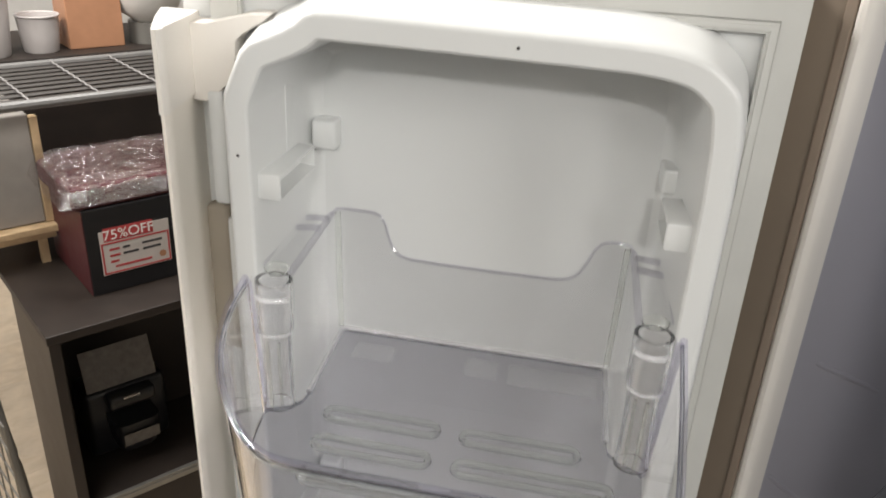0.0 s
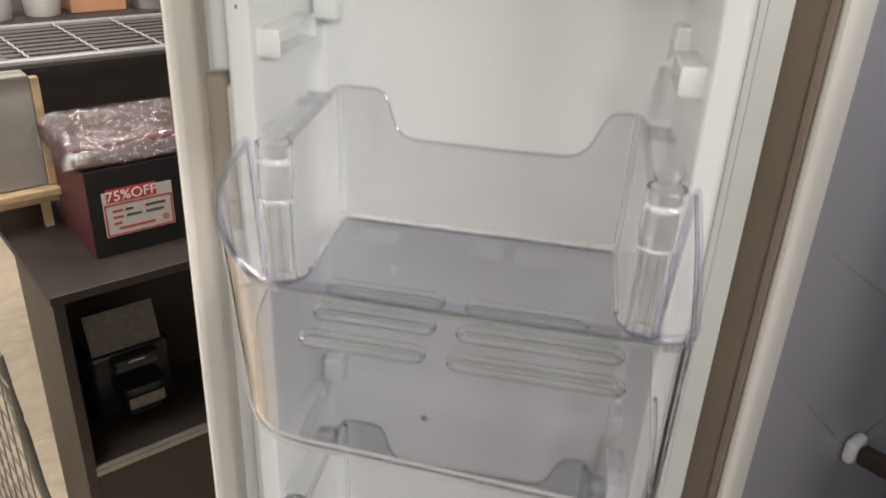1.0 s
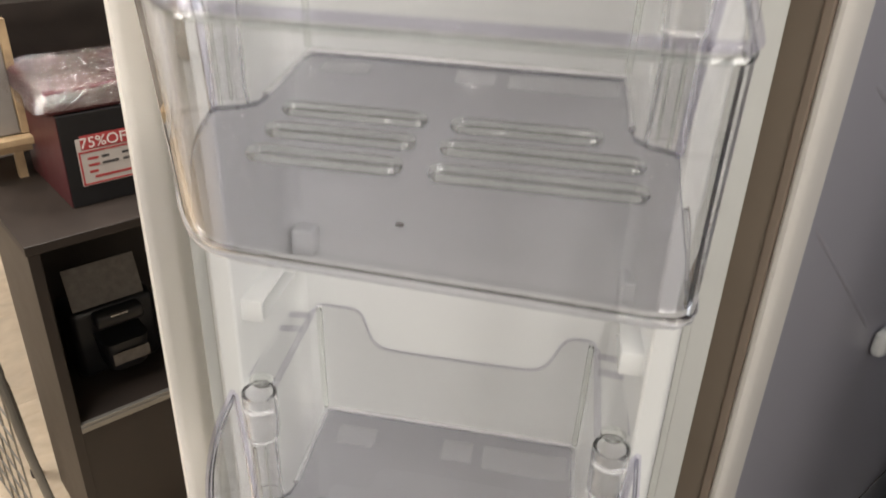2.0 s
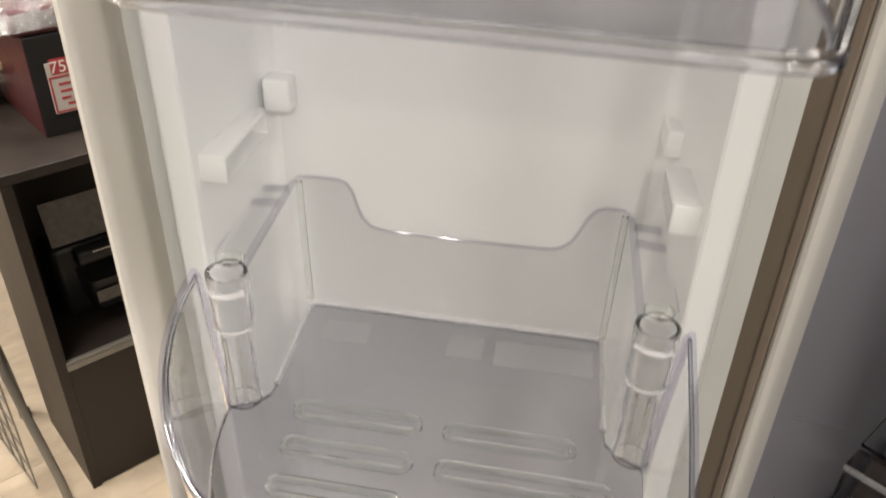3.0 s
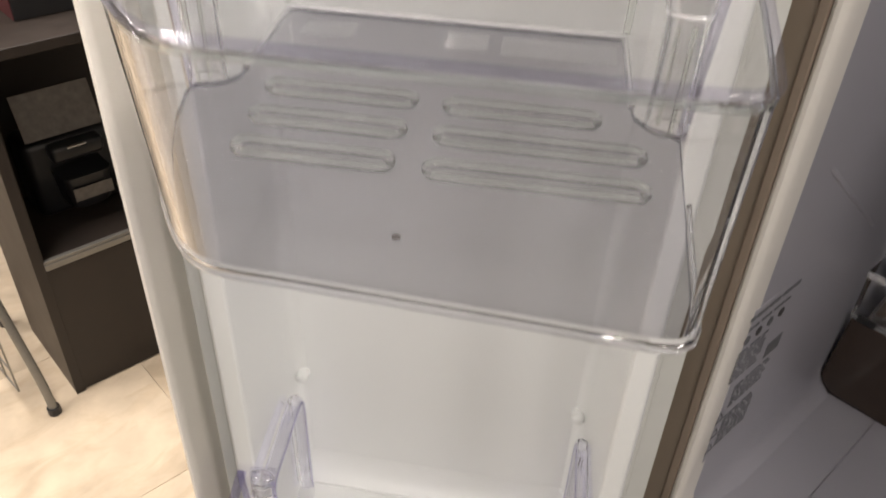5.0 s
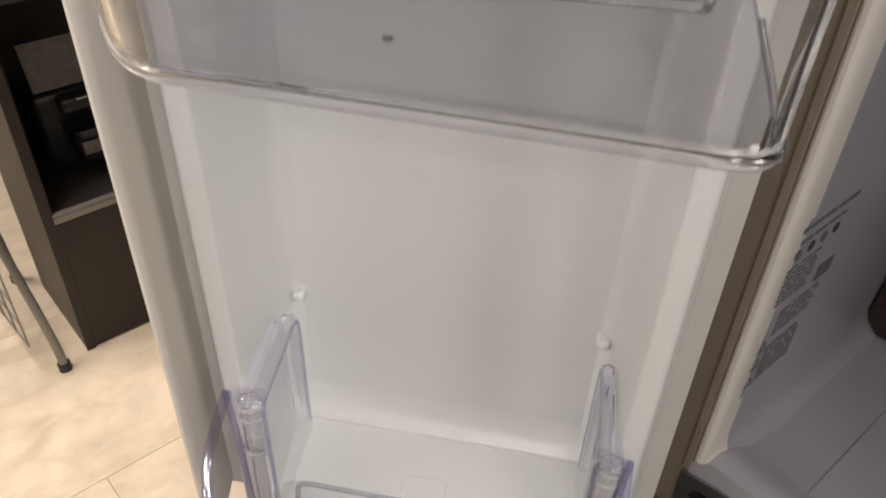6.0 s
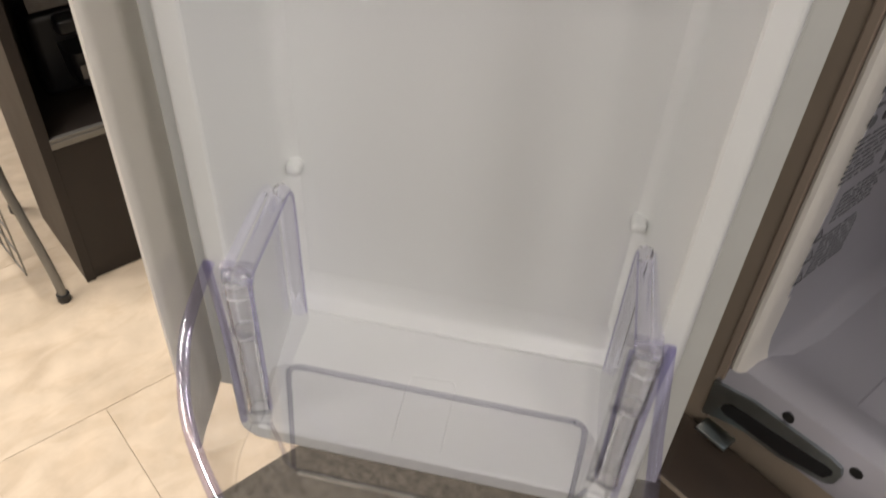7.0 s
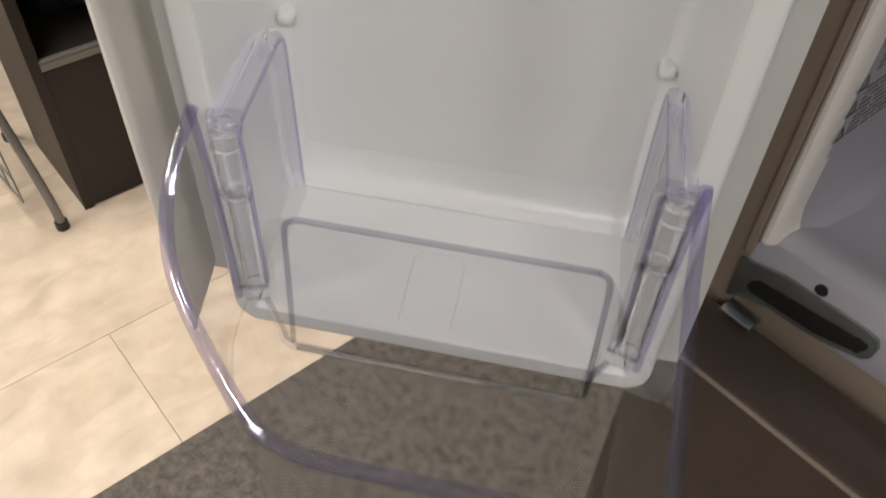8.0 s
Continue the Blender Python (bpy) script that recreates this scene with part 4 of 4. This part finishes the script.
part("end_cap", box(-0.002, 0.008, -0.002, 0.02, -0.002, 0.018, 0.004, 3), LINER, shelf, "white end cap", smooth=True)
no_shadow(shelf)


# ---- the shop's goods, in the refrigerator's axes ----
def at_shop(x, y, z):
    return SHOP @ Matrix.Translation((x, y, z))


CX, CY = -1.535, -0.059
cabinet = thing("sideboard", at_shop(CX, CY, 0), "dark brown open-fronted sideboard with a taupe side panel", "cabinet")
part("side_panel", box(-0.325, 0.0, 0.0, 0.022, 0.0, 0.905, 0.001), CABSIDE, cabinet, "taupe laminate side panel")
part("side_panel", box(-0.325, 0.0, 0.78, 0.80, 0.0, 0.905, 0.001), CABSIDE, cabinet)
part("tabletop", box(-0.56, 0.004, -0.004, 0.804, 0.905, 0.928, 0.002), CABINET, cabinet, "dark scuffed top")
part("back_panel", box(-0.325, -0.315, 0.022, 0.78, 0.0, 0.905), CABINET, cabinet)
# dark sheet over the taupe side, added for the shade inside
part("inner_shade_panel", box(-0.315, -0.003, 0.0222, 0.026, 0.0, 0.905), CABINET, cabinet)
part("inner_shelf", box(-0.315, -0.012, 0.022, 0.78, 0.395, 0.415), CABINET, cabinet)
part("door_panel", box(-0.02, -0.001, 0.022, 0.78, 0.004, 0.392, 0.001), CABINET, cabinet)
part("edge_band", box(0.0002, 0.0025, -0.001, 0.0225, 0.0, 0.9045, 0.0006), CABINET, cabinet)
part("pull_strip", box(-0.011, 0.003, 0.022, 0.78, 0.395, 0.412, 0.002), GREYTUBE, cabinet, "grey metal edge strip")
part("pull_strip", box(-0.011, 0.002, 0.022, 0.78, 0.413, 0.421, 0.002), GREYTUBE, cabinet)

maker = thing("coffee_maker", at_shop(-1.70, 0.03, 0.415), "black countertop machine with a tilted dim card in the sideboard", "machine")
part("body", box(-0.13, -0.012, 0.0, 0.22, 0.0, 0.205, 0.02, 3), BLACK, maker, smooth=True)
part("spout", box(-0.012, 0.035, 0.05, 0.175, 0.160, 0.203, 0.012, 3), BLACK, maker, smooth=True)


def rounded_cup(x0, x1, y0, y1, z0, z1, r, flare):
    """A tray with rounded front corners that widens towards its top."""
    rows = []
    for z, g in ((z0, 0.0), (z0 + 0.006, 0.004), (z1 - 0.004, flare), (z1, flare + 0.001)):
        ring = [(x0, y1 + g), (x0, y0 - g)]
        for cy, a0 in ((y0 - g + r, 270), (y1 + g - r, 0)):
            ring += [(x1 + g - r + r * math.cos(radians(a0 + 90 * k / 5)), cy + r * math.sin(radians(a0 + 90 * k / 5))) for k in range(6)]
        rows.append([(x, y, z) for x, y in ring])
    return rings(rows)


part("drip_tray", rounded_cup(-0.012, 0.062, 0.062, 0.155, 0.045, 0.135, 0.026, 0.012), BLACK, maker, smooth=True)
part("tray_label", box(0.0760, 0.0772, 0.064, 0.158, 0.074, 0.108, 0.0004), DIMCARD, maker, "dim printed strip")
part("handle", box(0.036, 0.046, 0.085, 0.130, 0.197, 0.204, 0.003), CHROME, maker)
card_bm = box(-0.004, -0.002, 0.010, 0.192, 0.218, 0.322)
for v in card_bm.verts:
    v.co.x -= (v.co.z - 0.218) * 0.35
part("price_card", card_bm, DIMCARD, maker, "dim printed card tilted back")

carton = thing("gift_box", at_shop(-1.66, 0.085, 0.928), "black gift box with a red sale card on its front", "box")
part("body", box(-0.30, 0.0, 0.0, 0.42, 0.0, 0.225, 0.003), BLACK, carton)
part("side_panel", box(-0.30, -0.002, -0.0015, -0.0002, 0.002, 0.222), MAROON, carton, "maroon box side")
card = part("sale_card", box(0.0005, 0.0025, 0.030, 0.200, 0.050, 0.165), CARDWHITE, carton, "white sale card with a red border")
for u0, u1, v0, v1 in ((0.032, 0.198, 0.052, 0.056), (0.032, 0.198, 0.130, 0.134), (0.032, 0.036, 0.056, 0.130), (0.194, 0.198, 0.056, 0.130)):
    part("red_border", box(0.0026, 0.0032, u0, u1, v0, v1), RED, card)
for u0, u1, v0 in ((0.050, 0.075, 0.112), (0.082, 0.100, 0.112), (0.130, 0.180, 0.112), (0.050, 0.075, 0.096), (0.082, 0.120, 0.096), (0.050, 0.070, 0.080), (0.130, 0.175, 0.096), (0.060, 0.150, 0.066)):
    part("print_bar", box(0.0026, 0.0031, u0, u1, v0, v0 + 0.006), INK if u0 > 0.08 else RED, card)
part("seal", tube([(0.0026, 0.178, 0.074), (0.0032, 0.178, 0.074)], 0.009, 14), ORANGE, card)
part("red_banner", box(0.0026, 0.0032, 0.040, 0.160, 0.138, 0.172), RED, card)
words = bpy.data.curves.new("sale_words", "FONT")
words.body, words.size, words.extrude, words.align_x = "75%OFF", 0.036, 0.0004, "CENTER"
word_ob = new("sale_words_source", words)
bpy.context.view_layer.update()
word_mesh = bpy.data.meshes.new_from_object(word_ob.evaluated_get(bpy.context.evaluated_depsgraph_get()))
bpy.data.objects.remove(word_ob)
word_mesh.materials.append(PAPER)
w = new("sale_words", word_mesh)
w.parent = card
w.matrix_local = Matrix.Translation((0.0038, 0.100, 0.142)) @ Matrix(((0, 0, 1, 0), (1, 0, 0, 0), (0, 1, 0, 0), (0, 0, 0, 1)))
tagged(w, "pale letters 75%OFF")


def crinkle(x0, x1, y0, y1, z0, z1, seed, nx=130, ny=110, amp=0.0034):
    """Shrunken film over a bundle: long shallow folds that run along it and drift."""
    r = random.Random(seed)
    waves = [(r.uniform(5, 30), r.uniform(0, 6.3), r.uniform(0.6, 3.2), r.uniform(0.8, 4.5), r.uniform(0, 6.3), r.uniform(0.3, 1.0)) for _ in range(16)]
    short = [(r.uniform(10, 50), r.uniform(30, 120), r.uniform(0, 6.3)) for _ in range(10)]
    bm = bmesh.new()
    grid = []
    for i in range(nx + 1):
        row = []
        for j in range(ny + 1):
            u, v = i / nx, j / ny
            dome = (1 - abs(2 * u - 1) ** 12) * (1 - abs(2 * v - 1) ** 18) * (0.96 + 0.04 * math.cos(6.28 * (2 * u + 0.1 * math.sin(4 * v) - 0.45)))
            h = sum(a * math.sin(6.28 * f * u + p + w * math.sin(6.28 * g * v + q)) for f, p, w, g, q, a in waves) / 4
            h += sum(math.sin(f * u * 3 + g * v + p) for f, g, p in short) / 9
            row.append(bm.verts.new((x0 + (x1 - x0) * u, y0 + (y1 - y0) * v + h * 0.002, z0 + (z1 - z0) * dome + h * amp * (0.25 + 0.75 * dome))))
        grid.append(row)
    for i in range(nx):
        for j in range(ny):
            bm.faces.new((grid[i][j], grid[i + 1][j], grid[i + 1][j + 1], grid[i][j + 1]))
    return bm


bundle = thing("wrapped_bundle", at_shop(-1.66, 0.03, 1.1535), "maroon package wrapped in crinkled clear film", "package")
part("package", box(-0.30, 0.000, 0.035, 0.46, 0.0, 0.058, 0.012, 3), MAROON, bundle, smooth=True)
part("film", crinkle(-0.32, 0.016, 0.010, 0.48, 0.016, 0.069, 3), FILM, bundle, "crinkled clear plastic film", smooth=True)
no_shadow(bundle)

pale = thing("storage_box", at_shop(-1.92, -0.26, 1.02), "grey-white carton on a pale wooden tray", "box")
part("body", box(-0.35, 0.0, 0.0, 0.325, 0.022, 0.306, 0.004), BOXGREY, pale)
part("corner_post", box(-0.02, 0.004, 0.3255, 0.345, 0.022, 0.300, 0.002), WOOD, pale, "pale wooden corner strip")
part("tray", box(-0.37, 0.03, -0.02, 0.37, 0.0, 0.02, 0.003), WOOD, pale, "pale wooden tray")
stand = thing("wooden_stand", at_shop(-1.92, -0.24, 0.928), "low pale wooden stand behind the gift box", "stand")
part("board", box(-0.33, 0.02, 0.0, 0.32, 0.075, 0.0915, 0.002), WOOD, stand)
for lx in (-0.31, -0.02):
    for ly in (0.02, 0.28):
        part("leg", box(lx, lx + 0.02, ly, ly + 0.02, 0.0, 0.0748), WOOD, stand)

# wire shelving above the sideboard
rack = thing("wire_shelf", at_shop(-2.05, -0.35, 0.0), "grey metal shelf rack with taupe slats and chrome cross wires", "rack")
RZ = 1.405
for x in (-0.04, 0.345):
    part("rail", tube([(x, 0.0, RZ), (x, 1.30, RZ)], 0.011, 10), RAIL, rack, smooth=True)
for k in range(1, 9):
    xw = -0.04 + 0.385 * k / 9
    part("wire", tube([(xw, 0.0, RZ), (xw, 1.30, RZ)], 0.0095, 6, flat=0.35), DARKWIRE, rack)
for k in range(9):
    yw = 0.083 + 0.1485 * k
    part("cross_wire", tube([(-0.04, yw, RZ + 0.004)] + [(-0.04 + 0.385 * (q + f) / 9, yw, RZ + (0.0085 if f < 0.6 else 0.0055)) for q in range(9) for f in (0.25, 0.5, 0.9)], 0.0021, 6), LINK, rack)
for x in (-0.04, 0.345):
    for y in (0.0, 1.30):
        part("post", tube([(x, y, 0.0), (x, y, 1.9)], 0.012, 10), CHROME, rack, smooth=True)

TALL = 1.400
tall = thing("tall_cabinet", at_shop(-2.62, -0.60, 0.0), "tall dark brown cabinet standing behind the wire shelf", "cabinet")
part("body", box(0.0, 0.42, 0.70, 1.9, 0.0, TALL - 0.022, 0.002), CABINET, tall)
part("tabletop", box(-0.005, 0.43, 0.575, 1.905, TALL - 0.0218, TALL, 0.002), CABINET, tall)
for k in range(2):
    part("door_panel", box(0.4202, 0.4320, 0.71 + 0.60 * k, 1.29 + 0.60 * k, 0.05, TALL - 0.04, 0.002), CABINET, tall)


def tub(x, y, r0, r1, h, m, what):
    cup = thing("container", at_shop(x, y, TALL), what, "container", "goods on the tall cabinet")
    ring = lambda q, z: [(q * math.cos(t), q * math.sin(t), z) for t in [2 * math.pi * k / 28 for k in range(28)]]
    part("body", rings([ring(r0 * 0.96, 0), ring(r0, 0.005), ring((r0 + r1) / 2 * 1.02, h / 2), ring(r1, h - 0.004), ring(r1 * 1.02, h), ring(r1 * 0.94, h), ring(r0 * 0.92, 0.008)]), m, cup, smooth=True)
    part("lip", tube([(r1 * 1.01 * math.cos(t), r1 * 1.01 * math.sin(t), h - 0.001) for t in [2 * math.pi * k / 28 for k in range(28)]], 0.003, 6, closed=True), m, cup, smooth=True)


MILKY = mat("milky_white_plastic", (0.50, 0.465, 0.45), 0.35, spread=0.04)
tub(-2.275, 0.075, 0.055, 0.070, 0.20, MILKY, "milky white plastic tub standing on the tall cabinet")
tub(-2.285, 0.212, 0.046, 0.055, 0.10, MILKY, "tall milky plastic jar standing on the tall cabinet")
stand2 = thing("bowl_stand", at_shop(-2.30, 0.530, TALL), "grey round stand on the tall cabinet", "stand")
part("drum", tube([(0, 0, 0), (0, 0, 0.062)], 0.062, 24), GREYTUBE, stand2, smooth=True)
bowl = thing("bowl", at_shop(-2.30, 0.530, TALL + 0.062), "white glazed bowl on a grey stand", "bowl")
part("body", rings([[(q * math.cos(t), q * math.sin(t), z) for t in [2 * math.pi * k / 28 for k in range(28)]] for q, z in ((0.045, 0), (0.05, 0.006), (0.085, 0.03), (0.105, 0.08), (0.102, 0.08), (0.08, 0.032), (0.04, 0.012))]), PAPER, bowl, smooth=True)
pot = thing("carton", at_shop(-2.28, 0.282, TALL), "orange-brown carton standing on the tall cabinet", "box", "goods on the tall cabinet")
part("body", box(-0.10, 0.02, 0.0, 0.155, 0.0, 0.23, 0.003), ORANGE, pot)
part("lid_flap", box(-0.10, 0.021, -0.001, 0.156, 0.2302, 0.233, 0.001), ORANGE, pot)

# grey tubular stand in front of the sideboard's side
legs = thing("tubular_stand", at_shop(-1.508, -0.126, 0.0), "grey tubular metal stand with splayed legs beside the sideboard", "stand")


def bent_leg(pts):
    return tube(smooth_line(pts, 6), 0.011, 10)


a = part("leg", bent_leg([(0.0, 0.0, 0.018), (-0.02, -0.005, 0.12), (-0.10, -0.03, 0.42), (-0.15, -0.045, 0.75)]), GREYTUBE, legs, smooth=True)
part("foot", tube([(0.0, 0.0, 0.0), (0.0, 0.0, 0.022)], 0.016, 12), BLACK, a)
a = part("leg", bent_leg([(-0.42, 0.02, 0.018), (-0.40, 0.015, 0.12), (-0.30, -0.01, 0.42), (-0.20, -0.045, 0.75)]), GREYTUBE, legs, smooth=True)
part("foot", tube([(-0.42, 0.02, 0.0), (-0.42, 0.02, 0.022)], 0.016, 12), BLACK, a)
grid = part("wire_panel", box(-0.62, -0.612, -0.10, -0.092, 0.10, 0.74), GREYTUBE, legs)
for k in range(10):
    z = 0.10 + 0.0711 * k
    part("mesh_wire", tube([(-0.616, -0.096, z), (-0.02, -0.055, z)], 0.0024, 6), GREYTUBE, grid)
for k in range(9):
    f = k / 8
    part("mesh_wire", tube([(-0.616 + 0.596 * f, -0.096 + 0.041 * f, 0.10), (-0.616 + 0.596 * f, -0.096 + 0.041 * f, 0.74)], 0.0024, 6), GREYTUBE, grid)
part("brace", tube([(-0.06, -0.018, 0.26), (-0.36, 0.005, 0.26)], 0.007, 8), GREYTUBE, legs, smooth=True)

# ---- floor tiles ----
TILE_W, TILE_L, GAP = 0.584, 0.584, 0.0010
tiles = thing("tile_floor", SHOP, "beige stone-look vinyl floor tiles with dark joints", "floor", kind="structure")
bm = box(0, TILE_W - GAP, 0, TILE_L - GAP, -0.006, 0.0, 0.0006, 1)
first = part("tile", bm, TILE, tiles)
first.location = (-1.130, -0.177, 0)
for i in range(-1, 6):
    for j in range(-6, 6):
        if (i, j) == (-1, 0):
            continue
        o = first.copy()
        scene.collection.objects.link(o)
        o.scale.x = 0.42 if i == 5 else 1.0
        o.location = (-1.130 - TILE_W * (i + o.scale.x), -0.177 + TILE_L * (j + (0.5 if i % 2 == 0 else 0.0)), 0)
first.location = (-1.130, -0.177, 0)
